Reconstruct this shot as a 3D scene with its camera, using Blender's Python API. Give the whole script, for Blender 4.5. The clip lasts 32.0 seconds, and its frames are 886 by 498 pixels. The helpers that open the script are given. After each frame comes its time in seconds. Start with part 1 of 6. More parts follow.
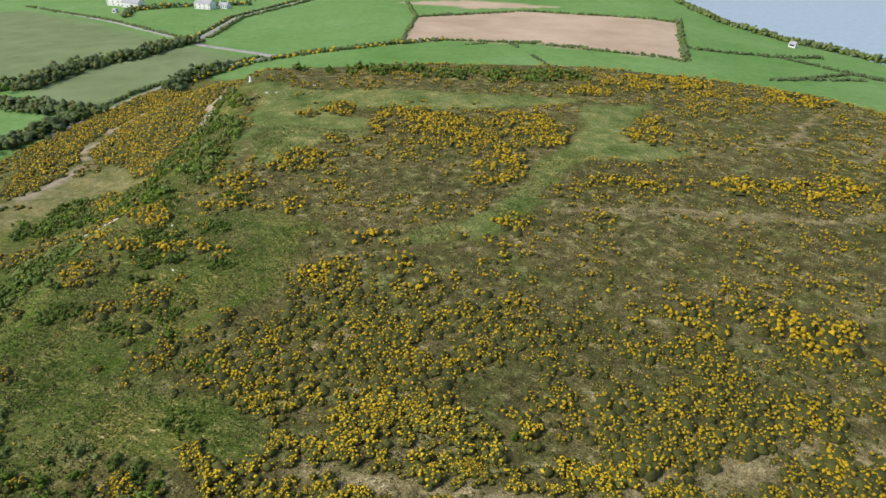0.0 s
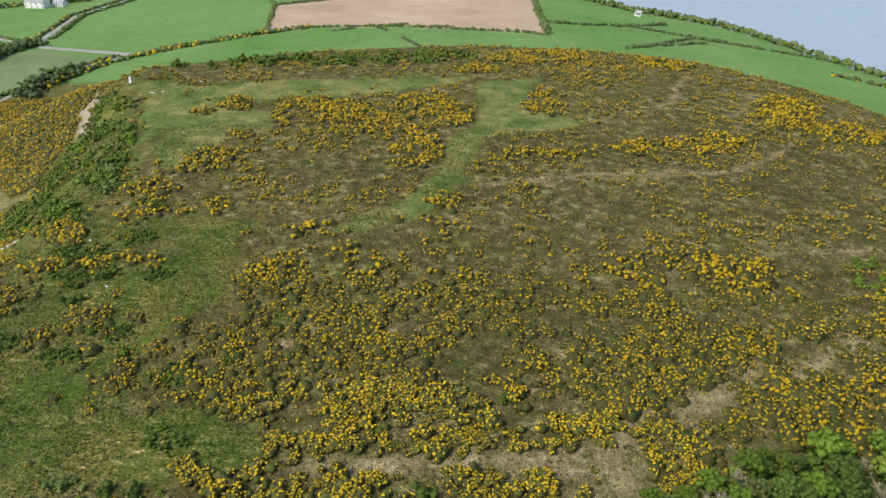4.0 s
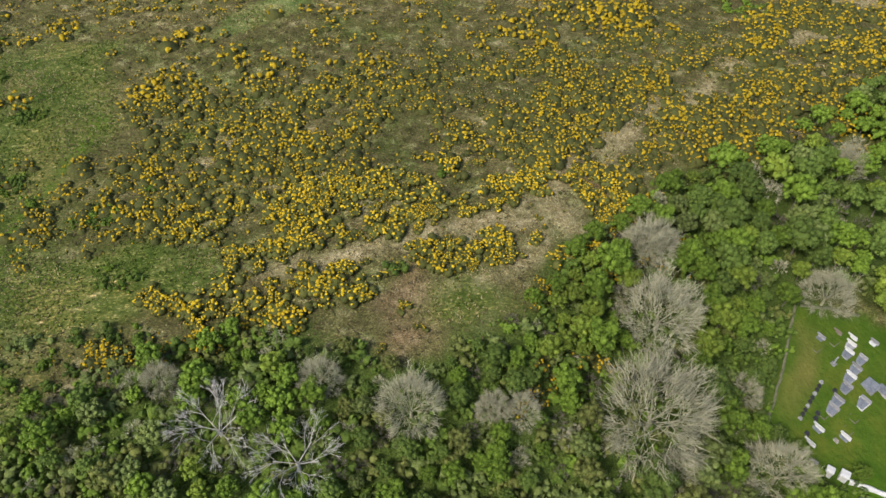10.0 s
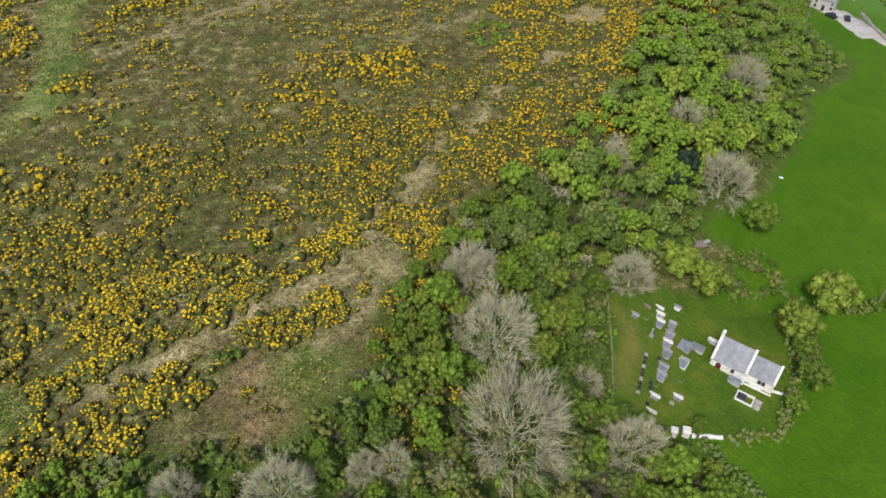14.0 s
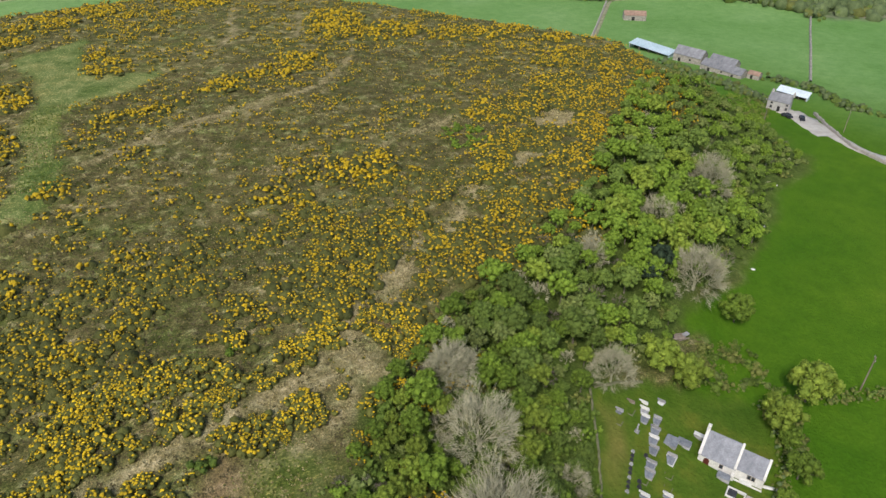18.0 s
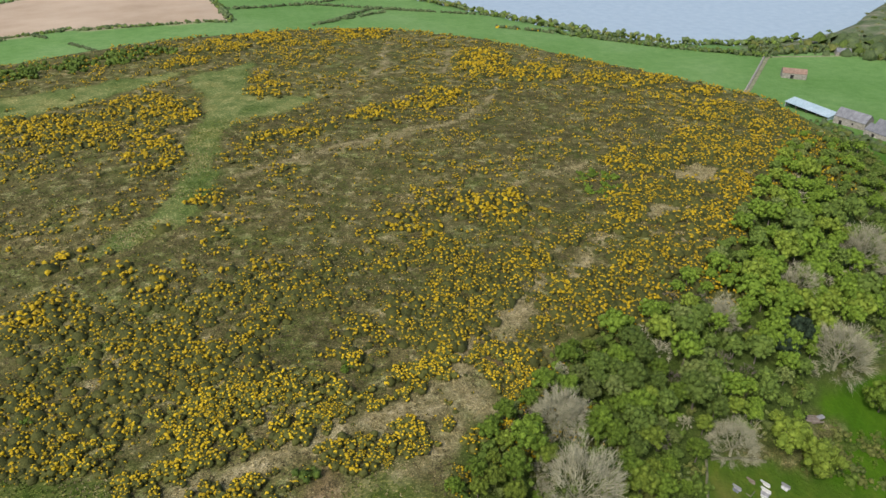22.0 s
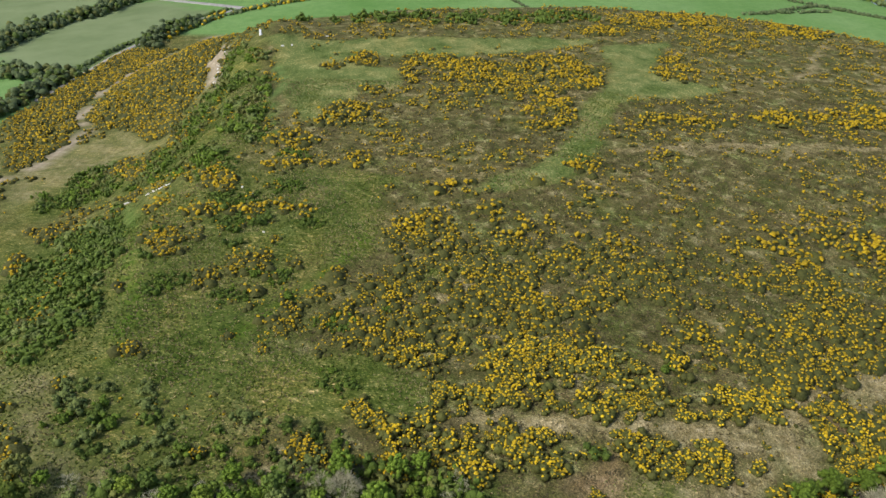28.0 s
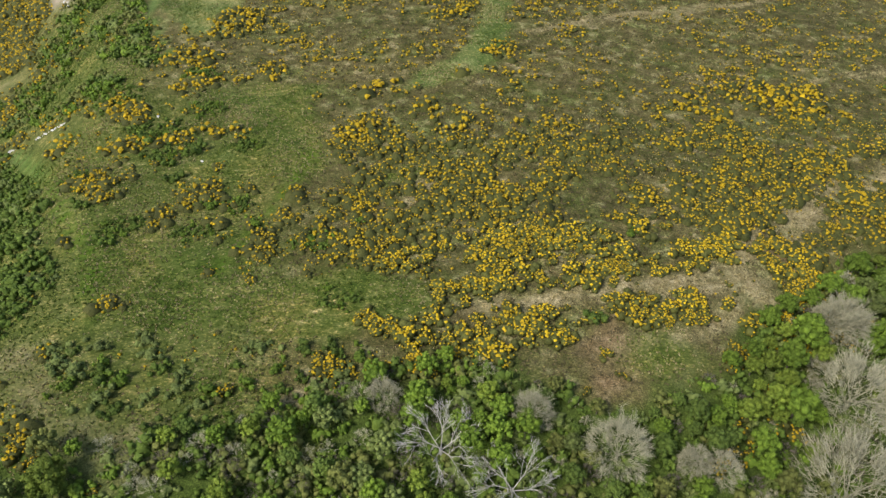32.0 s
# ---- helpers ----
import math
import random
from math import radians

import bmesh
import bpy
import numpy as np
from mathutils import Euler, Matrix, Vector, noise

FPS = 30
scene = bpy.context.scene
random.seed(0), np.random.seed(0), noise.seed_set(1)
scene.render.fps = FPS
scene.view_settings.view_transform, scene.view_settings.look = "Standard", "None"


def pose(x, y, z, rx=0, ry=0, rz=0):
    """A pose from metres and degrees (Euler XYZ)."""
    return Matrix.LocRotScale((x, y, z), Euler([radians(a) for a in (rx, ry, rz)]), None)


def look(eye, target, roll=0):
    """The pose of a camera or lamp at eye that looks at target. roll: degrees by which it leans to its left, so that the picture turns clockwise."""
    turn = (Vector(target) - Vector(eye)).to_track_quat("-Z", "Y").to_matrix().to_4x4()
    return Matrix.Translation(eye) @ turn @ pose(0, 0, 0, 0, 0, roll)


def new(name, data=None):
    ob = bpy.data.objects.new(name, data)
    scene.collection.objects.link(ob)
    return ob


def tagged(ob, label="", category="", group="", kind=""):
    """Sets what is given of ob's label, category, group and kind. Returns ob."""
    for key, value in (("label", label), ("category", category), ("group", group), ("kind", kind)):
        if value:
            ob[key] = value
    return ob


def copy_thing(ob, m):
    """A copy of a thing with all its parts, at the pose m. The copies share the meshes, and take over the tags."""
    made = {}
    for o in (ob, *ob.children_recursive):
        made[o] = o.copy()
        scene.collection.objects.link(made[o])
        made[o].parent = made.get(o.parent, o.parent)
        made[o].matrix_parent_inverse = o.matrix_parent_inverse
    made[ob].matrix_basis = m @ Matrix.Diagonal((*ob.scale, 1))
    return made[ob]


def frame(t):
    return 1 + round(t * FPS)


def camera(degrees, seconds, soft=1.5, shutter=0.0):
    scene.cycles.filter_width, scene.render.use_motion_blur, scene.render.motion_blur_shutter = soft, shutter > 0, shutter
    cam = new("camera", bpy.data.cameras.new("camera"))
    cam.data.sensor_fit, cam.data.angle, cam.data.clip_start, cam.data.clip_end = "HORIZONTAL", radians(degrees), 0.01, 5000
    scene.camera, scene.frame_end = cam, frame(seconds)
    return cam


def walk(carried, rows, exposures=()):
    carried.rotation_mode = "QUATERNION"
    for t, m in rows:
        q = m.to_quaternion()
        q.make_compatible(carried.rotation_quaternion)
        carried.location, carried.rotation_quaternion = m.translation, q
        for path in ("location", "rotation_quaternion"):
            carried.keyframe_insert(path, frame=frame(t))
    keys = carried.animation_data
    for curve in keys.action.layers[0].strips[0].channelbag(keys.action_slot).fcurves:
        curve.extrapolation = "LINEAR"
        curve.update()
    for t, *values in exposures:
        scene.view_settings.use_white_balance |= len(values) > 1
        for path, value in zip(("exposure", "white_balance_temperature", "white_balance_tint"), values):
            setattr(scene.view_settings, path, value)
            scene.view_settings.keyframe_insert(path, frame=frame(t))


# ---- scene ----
cam = camera(64.05, 32.0, soft=1.5)
PATH = [
    (0, (25.45, 4.71, 151.55), (16.09, 47.04, 126.64), 0.60),
    (0.5, (23.71, 4.25, 151.36), (14.90, 46.70, 126.44), 0.53),
    (1, (21.99, 3.75, 151.22), (14.39, 46.44, 126.31), 0.49),
    (1.5, (20.18, 3.22, 151.17), (14.95, 46.26, 126.27), 0.48),
    (2, (18.27, 2.68, 151.18), (15.15, 45.92, 126.28), 0.54),
    (2.5, (16.41, 2.18, 151.18), (14.17, 45.47, 126.27), 0.51),
    (4.5, (10.47, 0.64, 152.00), (11.11, 42.88, 125.25), 0.29),
    (5, (8.67, 0.55, 151.79), (10.30, 41.82, 123.60), 0.18),
    (5.5, (7.02, 0.47, 151.56), (9.61, 40.69, 121.96), 0.16),
    (6, (5.47, 0.33, 151.29), (8.94, 39.47, 120.36), 0.04),
    (6.5, (4.07, 0.10, 151.02), (8.34, 38.11, 118.82), 0.02),
    (7, (2.85, -0.03, 150.76), (7.51, 36.84, 117.31), -0.15),
    (7.5, (1.71, -0.04, 150.56), (6.61, 35.70, 115.94), -0.35),
    (8, (0.79, 0.02, 150.47), (5.85, 34.67, 114.78), -0.64),
    (8.5, (0.36, 0.11, 150.53), (5.83, 33.76, 113.96), -0.61),
    (9, (0.30, 0.19, 150.62), (5.79, 33.60, 113.83), -0.62),
    (9.5, (0.45, 0.14, 150.70), (6.05, 33.53, 113.90), -0.73),
    (10, (0.65, -0.04, 150.74), (9.30, 32.75, 114.00), -0.75),
    (10.5, (0.53, -0.06, 150.72), (13.25, 31.46, 114.04), -0.50),
    (11, (0.33, -0.05, 150.81), (15.73, 30.32, 114.20), -0.22),
    (11.5, (0.17, 0.00, 150.91), (17.07, 29.62, 114.34), -0.06),
    (12, (0.07, 0.05, 151.00), (17.40, 29.49, 114.50), -0.05),
    (12.5, (0.08, 0.01, 151.00), (17.98, 29.66, 114.94), -0.07),
    (13, (0.08, 0.00, 150.98), (19.43, 29.54, 115.59), -0.01),
    (13.5, (0.00, 0.01, 150.99), (20.34, 29.66, 116.24), 0.01),
    (14, (-0.01, 0.04, 150.96), (21.15, 29.83, 116.82), 0.05),
    (14.5, (-0.01, 0.06, 150.90), (21.92, 30.03, 117.42), 0.04),
    (16.5, (-0.01, 0.08, 150.77), (23.87, 31.33, 119.88), 0.08),
    (17, (-0.01, 0.07, 150.74), (24.25, 31.69, 120.55), 0.15),
    (17.5, (-0.10, 0.09, 150.84), (24.55, 32.08, 121.36), 0.20),
    (18, (-0.25, 0.10, 150.98), (24.74, 32.48, 122.22), 0.28),
    (18.5, (-0.26, 0.13, 151.04), (24.95, 32.95, 122.99), 0.30),
    (19, (-0.28, 0.11, 151.10), (24.54, 33.75, 123.66), 0.28),
    (19.5, (-0.29, 0.14, 151.13), (23.63, 34.85, 124.25), 0.27),
    (20, (-0.32, 0.12, 151.07), (22.63, 35.72, 124.51), 0.25),
    (20.5, (-0.33, 0.07, 151.05), (21.73, 36.26, 124.53), 0.22),
    (21, (-0.35, 0.10, 151.03), (21.03, 36.69, 124.50), 0.23),
    (21.5, (-0.39, 0.10, 150.99), (19.73, 37.39, 124.44), 0.20),
    (22, (-0.42, 0.12, 150.99), (18.03, 38.25, 124.42), 0.20),
    (22.5, (-0.45, 0.18, 150.99), (15.84, 39.25, 124.37), 0.16),
    (23, (-0.45, 0.40, 150.91), (13.33, 40.40, 124.26), 0.14),
    (23.5, (-0.40, 0.48, 150.89), (10.67, 41.30, 124.21), 0.06),
    (24, (-0.39, 0.47, 150.86), (7.74, 41.96, 124.17), -0.10),
    (24.5, (-0.41, 0.60, 150.85), (4.63, 42.54, 124.11), -0.14),
    (25, (-0.32, 0.76, 150.84), (1.41, 42.93, 124.04), -0.25),
    (25.5, (-0.25, 0.86, 150.91), (-0.94, 43.01, 124.04), -0.38),
    (26, (-0.25, 0.91, 150.95), (-3.15, 42.96, 124.05), -0.50),
    (26.5, (-0.24, 0.85, 151.04), (-5.01, 42.70, 124.10), -0.46),
    (28.5, (-2.62, -0.74, 151.23), (-7.57, 39.97, 122.62), 0.10),
    (29, (-4.22, -0.85, 151.36), (-8.23, 39.24, 121.74), 0.17),
    (29.5, (-6.06, -0.97, 151.55), (-9.44, 38.44, 120.97), 0.19),
    (30, (-8.10, -1.14, 151.78), (-10.37, 37.62, 120.26), 0.18),
    (30.5, (-10.33, -1.29, 152.10), (-11.33, 36.82, 119.75), 0.085),
    (31, (-12.73, -1.44, 152.58), (-12.50, 35.99, 119.43), 0.05),
    (31.5, (-15.31, -1.60, 153.04), (-12.95, 35.34, 119.43), 0.09),
    (32, (-18.06, -1.72, 153.54), (-13.36, 34.88, 119.79), 0.085),
]
EXPOSURES = [(0, 0.24), (2.5, 0.24), (4.5, 0.26), (8, 0.37), (14.5, 0.42), (19, 0.28), (26.5, 0.22), (30, 0.37), (32, 0.38)]
walk(cam, [(t, look(eye, target, roll)) for t, eye, target, roll in PATH], EXPOSURES)

# ---- daylight under a thin bright cloud ----
world = bpy.data.worlds.new("sky")
scene.world = world
world.use_nodes = True
wn, wl = world.node_tree.nodes, world.node_tree.links
sky = wn.new("ShaderNodeTexSky")
sky.sky_type, sky.sun_disc = "NISHITA", False
sky.sun_elevation, sky.sun_rotation = radians(48), radians(239)
sky.air_density, sky.dust_density, sky.ozone_density = 1.0, 3.0, 1.0
wl.new(sky.outputs[0], wn["Background"].inputs[0])
wn["Background"].inputs[1].default_value = 0.13
sun = new("sun", bpy.data.lights.new("sun", "SUN"))
sun.data.energy, sun.data.angle, sun.data.color = 2.4, radians(10), (1.0, 0.96, 0.9)
sun.matrix_world = look((0, 0, 300), (math.sin(radians(59)) * 100, math.cos(radians(59)) * 100, 300 - 115))

# ---- the lie of the land: heights in metres over the sea ----
RIM = ((-76, 40), (-70, 80), (-68, 115), (-76, 165), (-88, 215), (-100, 243), (-54, 268), (12, 286), (62, 295), (106, 293),
       (142, 256), (176, 192), (194, 154), (186, 122), (124, 91), (72, 72), (46, 60), (16, 43), (-25, 33))
COAST = ((30, 1500), (70, 900), (103, 747), (132, 651), (168, 602), (204, 580), (240, 545), (252, 515), (268, 470), (285, 425), (300, 385),
         (330, 350), (360, 335), (400, 325), (460, 330), (560, 380), (760, 470), (1500, 650))


def inside_and_distance(x, y, poly, closed=True):
    """Distance to a polygon's outline, and whether each point lies inside it."""
    x, y = np.asarray(x, float), np.asarray(y, float)
    best, odd = np.full(x.shape, 1e18), np.zeros(x.shape, bool)
    n = len(poly)
    for k in range(n if closed else n - 1):
        (ax, ay), (bx, by) = poly[k], poly[(k + 1) % n]
        dx, dy = bx - ax, by - ay
        s = np.clip(((x - ax) * dx + (y - ay) * dy) / (dx * dx + dy * dy), 0, 1)
        best = np.minimum(best, (x - ax - s * dx) ** 2 + (y - ay - s * dy) ** 2)
        if ay != by:
            odd ^= ((ay > y) != (by > y)) & (x < ax + (y - ay) * dx / dy)
    return np.sqrt(best), odd


def signed(x, y, poly):
    """Metres inside a polygon (positive) or outside it (negative)."""
    d, odd = inside_and_distance(x, y, poly)
    return np.where(odd, d, -d)


def ease(v, a, b):
    s = np.clip((v - a) / (b - a), 0, 1)
    return s * s * (3 - 2 * s)


def waves(x, y, size, seed):
    """Soft uneven swell between about -1 and 1."""
    x, y, out = np.asarray(x, float) / size, np.asarray(y, float) / size, 0
    for k in range(5):
        a = seed * 1.7 + k * 2.399
        out = out + np.sin(x * np.cos(a) * (1 + 0.37 * k) + y * np.sin(a) * (1 + 0.37 * k) + seed * 3.1 + k * 1.3) / (1 + 0.3 * k)
    return out / 3.2


LAND = COAST + ((1500, -900), (-1500, -900), (-1500, 1500))


def height(x, y):
    x, y = np.asarray(x, float), np.asarray(y, float)
    low = 66 - 0.06 * np.maximum(0, y) - 0.085 * np.maximum(0, x - 60) - 0.03 * np.maximum(0, -120 - x)
    low = 14 + np.log1p(np.exp((low - 14) / 6)) * 6
    low = low + 12 * np.exp(-(((x - 520) / 110) ** 2 + ((y - 300) / 90) ** 2))
    top = 83.5 - 0.07 * (np.sqrt((np.maximum(0, x - 5)) ** 2 + 300) - 17.3) - 0.00022 * np.maximum(0, y - 120) ** 2 - 0.0011 * np.maximum(0, -45 - x) ** 2
    top = top + 6 * np.exp(-(((x + 88) / 16) ** 2 + ((y - 214) / 22) ** 2))
    low = low + 13 * np.exp(-(((x + 122) / 26) ** 2 + ((y - 252) / 36) ** 2))
    top = top + 0.5 * waves(x, y, 22, 1) + 0.18 * waves(x, y, 6, 2)
    m = ease(signed(x, y, RIM), -44, 10)
    z = low + (top - low) * m + 0.7 * waves(x, y, 60, 3) * (1 - m)
    shore = signed(x, y, LAND)
    return np.where(shore > 14, z, -6 + (z + 6) * ease(shore, -2, 14))

# ---- plan of the hill: plots of turf, worn ground and gorse, in metres ----
EAST_TURF = [(176, 122), (186, 148), (204, 152), (200, 124)]
STRIP = [(22, 224), (43, 233), (36, 210), (36, 196), (52, 191), (40, 180), (31, 179), (20, 171), (19, 159), (16, 145),
         (11, 131), (5, 126), (-9, 120), (-8, 128), (2, 134), (11, 148), (12, 165), (19, 180), (22, 200)]
HOLLOW = [(-73, 196), (-52, 196), (-36, 188), (-35, 174), (-44, 172), (-46, 163), (-47, 152), (-53, 152), (-64, 168)]
GLADE = [(-47, 123), (-36, 127), (-25, 125), (-28, 120), (-26, 108), (-23, 99), (-28, 94), (-32, 94), (-42, 94), (-51, 102),
         (-44, 104), (-41, 111), (-44, 117)]
MEADOW = [(-65, 90), (-54, 85), (-42, 78), (-39, 72), (-29, 71), (-18, 71), (-11, 68), (-12, 62), (-21, 60), (-23, 58),
          (-26, 59), (-37, 60), (-47, 62), (-57, 66), (-60, 70), (-60, 78)]
LINK = [(-20, 93), (-11, 96), (-2, 101), (5, 99), (-7, 99), (-9, 93), (-18, 88)]
TOP_TURF = [(-81, 209), (-51, 219), (3, 228), (21, 228), (-4, 210), (-28, 201), (-52, 201), (-63, 191), (-73, 194)]
PALE_TURF = [(-147, 165), (-141, 183), (-132, 198), (-102, 176), (-111, 178), (-121, 170), (-128, 155), (-132, 142)]
SCREE = [(-76, 67), (-62, 61), (-58, 51), (-48, 48), (-41, 47), (-45, 42), (-54, 47), (-63, 55)]
DELL = [(13, 54), (21, 55), (21, 50), (16, 47), (12, 48)]
GRASS = [EAST_TURF, STRIP, HOLLOW, GLADE, MEADOW, TOP_TURF, PALE_TURF, LINK, DELL]
STRAW = [[(46, 78), (49, 79), (54, 79), (53, 76), (48, 73), (44, 74)], [(33, 66), (37, 66), (38, 59), (34, 58), (31, 60)], [(23, 66), (29, 65), (32,
    60), (30, 59), (21, 63)], [(113, 113), (124, 116), (129, 111), (122, 106), (114, 109)], [(92,
    98), (101, 100), (104, 97), (93, 95)], [(-31, 52), (-24, 52), (-24, 49), (-31, 49)], [(46, 77), (52, 79), (50, 74), (44, 71)]]
CHALK = [(-102, 204), (-110, 225), (-109, 239), (-105, 231), (-99, 210), (-91, 191)]
BARE = [CHALK]
DEAD_BRACKEN = [[(3, 49), (7, 54), (12, 59), (14, 58), (14, 52), (11, 47), (12, 43), (7, 46)],
                [(42, 70), (46, 70), (50, 67), (48, 63), (42, 64), (39, 67)]]
TRAILS = [(0.95, [(105, 99), (93, 96), (79, 92), (67, 85), (60, 83), (52, 79), (44, 75), (38, 71), (34, 66), (26, 65), (19, 64), (11, 62), (5, 63),
    (-2, 62), (-9, 62)]), (0.8, [(28, 147), (40, 153), (53, 155), (68, 157), (84, 161), (99, 176), (109, 187)]), (0.9, [(98, 253), (83, 220), (72,
    204), (64, 203)]), (0.7, [(115, 235), (105, 217), (95, 204)]), (0.55, [(15, 143), (36, 150), (55, 152), (85, 162)]), (0.7, [(73, 120), (86, 122),
    (99, 125)]), (1.2, [(31, 60), (28, 56), (23, 54), (12, 53)])]
TRACKS = [(2.1, [(-149, 333), (-155, 316), (-159, 273), (-158, 248), (-157, 229), (-154, 211), (-145, 199), (-143, 188), (-142, 173), (-146, 160)]), (0.8, [(-92, 132), (-74, 106), (-66, 90), (-59, 78), (-57, 70), (-57, 66)]),
          (0.6, [(-29, 116), (-29, 106), (-28, 99), (-35, 84), (-41, 73)]), (0.8, [(-73, 190), (-67, 177), (-65, 162), (-56, 137)])]
# clumps of gorse: middle, half axes, turn in degrees, thickness
HEATH_BACK = [(-29, 192, 12.9, 8.0, 101, 0.6), (-14, 187, 14.2, 9.3, 92, 0.75), (6, 196, 13.6, 9.5, 83, 0.6), (-3, 183, 13.9, 12.9, 34, 0.55), (12, 190, 10.2, 6.8, 77, 0.8), (4, 162, 11.4, 5.4, 88, 0.85),
              (-41, 172, 3.7, 2.6, 178, 0.7), (-44, 159, 5.6, 4.3, 177, 0.6), (-48, 151, 8.2, 5.8, 173, 0.45), (-48, 197, 6.1, 4.9, 111, 0.8), (-57, 190, 3.5, 2.8, 148, 0.9), (-52, 139, 6.5, 4.2, 173, 0.55),
              (-36, 131, 3.4, 2.3, 113, 0.9), (-48, 129, 2.8, 2.3, 118, 0.9), (-41, 128, 2.4, 1.6, 175, 0.7)]
HEATH_FAR = [(45, 264, 22.3, 12.1, 36, 0.55), (62, 249, 24.9, 12.0, 65, 0.3), (22, 241, 8.4, 5.5, 33, 0.6), (43, 167, 9.1, 4.0, 22, 0.5), (64, 174, 10.0, 4.8, 28, 0.55), (84, 180, 12.8, 6.4, 33, 0.6),
             (29, 163, 5.8, 2.5, 19, 0.4), (40, 205, 14.0, 4.7, 78, 0.5), (12, 134, 4.4, 3.4, 32, 0.6), (2, 125, 1.7, 1.3, 21, 0.95), (6, 125, 1.2, 1.0, 45, 0.95), (-7, 112, 4.1, 2.1, 92, 0.9),
             (0, 107, 2.7, 2.4, 71, 0.9), (-17, 104, 7.2, 5.9, 102, 0.6), (-15, 121, 6.7, 3.7, 1, 0.4)]
FRONT_WEST = [(-4, 86, 11.2, 8.3, 9, 0.7), (0, 76, 11.1, 5.3, 6, 0.75), (-5, 68, 5.6, 2.9, 5, 0.95), (9, 69, 3.1, 2.7, 40, 0.75), (15, 70, 3.1, 2.4, 56, 0.95), (5, 67, 2.2, 1.4, 10, 0.8),
              (-19, 92, 2.3, 1.8, 175, 0.9), (-19, 83, 5.5, 4.2, 105, 0.75), (-31, 84, 2.2, 1.6, 173, 0.95), (-27, 89, 3.6, 2.8, 176, 0.6), (-36, 77, 3.1, 2.4, 161, 0.8), (-42, 81, 2.6, 1.6, 121, 0.9),
              (-45, 91, 3.5, 2.6, 130, 0.9), (-50, 86, 2.4, 1.7, 166, 0.8), (-58, 94, 5.3, 3.1, 167, 0.85), (-63, 98, 5.9, 2.6, 132, 0.8)]
FRONT_SPOTS = [(-23, 74, 2.0, 1.4, 2, 0.95), (-18, 74, 2.8, 2.4, 9, 0.9), (-54, 68, 2.4, 1.4, 168, 0.95), (-36, 71, 1.3, 0.9, 123, 0.8), (-41, 73, 1.4, 0.9, 135, 0.7), (-13, 70, 0.9, 0.7, 8, 0.9),
               (-19, 61, 2.5, 1.7, 2, 0.9), (-11, 61, 1.4, 0.7, 8, 0.6), (-6, 62, 1.4, 0.9, 6, 0.6), (-62, 120, 6.7, 3.0, 129, 0.8), (-54, 126, 2.5, 1.5, 171, 0.6), (-75, 117, 2.7, 2.7, 139, 0.8),
               (-59, 102, 2.8, 1.8, 136, 0.8), (-58, 108, 5.7, 1.5, 176, 0.6), (-46, 109, 6.4, 2.5, 2, 0.7), (-37, 104, 1.5, 1.2, 121, 0.9), (-42, 100, 1.5, 1.1, 122, 0.9)]
WEST_BANK = [(-108, 164, 12.7, 3.5, 132, 0.6), (-96, 164, 5.4, 3.3, 130, 0.6), (-113, 131, 5.0, 2.3, 163, 0.9), (-113, 117, 4.7, 2.3, 135, 0.9), (-85, 92, 5.8, 2.7, 138, 0.7), (-78, 79, 4.6, 1.6, 141, 0.9),
             (-97, 115, 4.2, 1.4, 139, 0.6), (-67, 84, 1.5, 0.6, 139, 0.8), (-65, 77, 1.2, 0.6, 150, 0.8), (-62, 50, 3.3, 1.6, 133, 0.9), (-59, 45, 1.4, 0.8, 151, 0.8), (-50, 42, 2.2, 0.7, 3, 0.9),
             (-53, 59, 0.7, 0.4, 1, 0.7), (-58, 42, 1.0, 0.6, 154, 0.8)]
FRONT_MID = [(23, 79, 6.0, 4.2, 52, 0.8), (34, 80, 6.2, 3.9, 28, 0.6), (38, 78, 6.0, 3.7, 43, 0.55), (49, 85, 6.9, 3.8, 31, 0.6), (37, 98, 4.0, 2.1, 21, 0.9), (30, 97, 5.9, 3.2, 22, 0.35),
             (18, 96, 6.6, 3.4, 15, 0.5), (23, 92, 1.9, 1.1, 24, 0.8), (9, 89, 7.9, 5.0, 13, 0.5), (48, 92, 5.8, 2.8, 21, 0.5), (19, 67, 3.0, 1.5, 15, 0.8), (24, 67, 2.1, 1.5, 41, 0.9),
             (29, 68, 4.3, 3.0, 44, 0.85), (18, 61, 3.6, 1.9, 18, 0.6), (23, 59, 3.6, 2.2, 23, 0.8), (27, 59, 3.5, 1.4, 14, 0.8)]
FRONT_LOW = [(38, 65, 1.9, 1.2, 51, 0.9), (46, 68, 1.7, 0.8, 25, 0.9), (32, 63, 1.0, 0.6, 33, 0.9), (0, 58, 4.0, 2.2, 7, 0.7), (3, 57, 4.6, 2.3, 8, 0.7), (10, 62, 2.1, 0.7, 10, 0.7),
             (10, 58, 2.0, 1.1, 8, 0.4), (3, 58, 4.7, 3.2, 134, 0.85), (-9, 68, 3.1, 1.3, 81, 0.9), (14, 69, 3.8, 3.0, 133, 0.9), (19, 67, 2.2, 1.4, 148, 0.8), (-12, 62, 0.9, 0.6, 104, 0.8),
             (-4, 55, 1.0, 0.5, 136, 0.9), (-16, 60, 1.2, 0.6, 140, 0.9)]
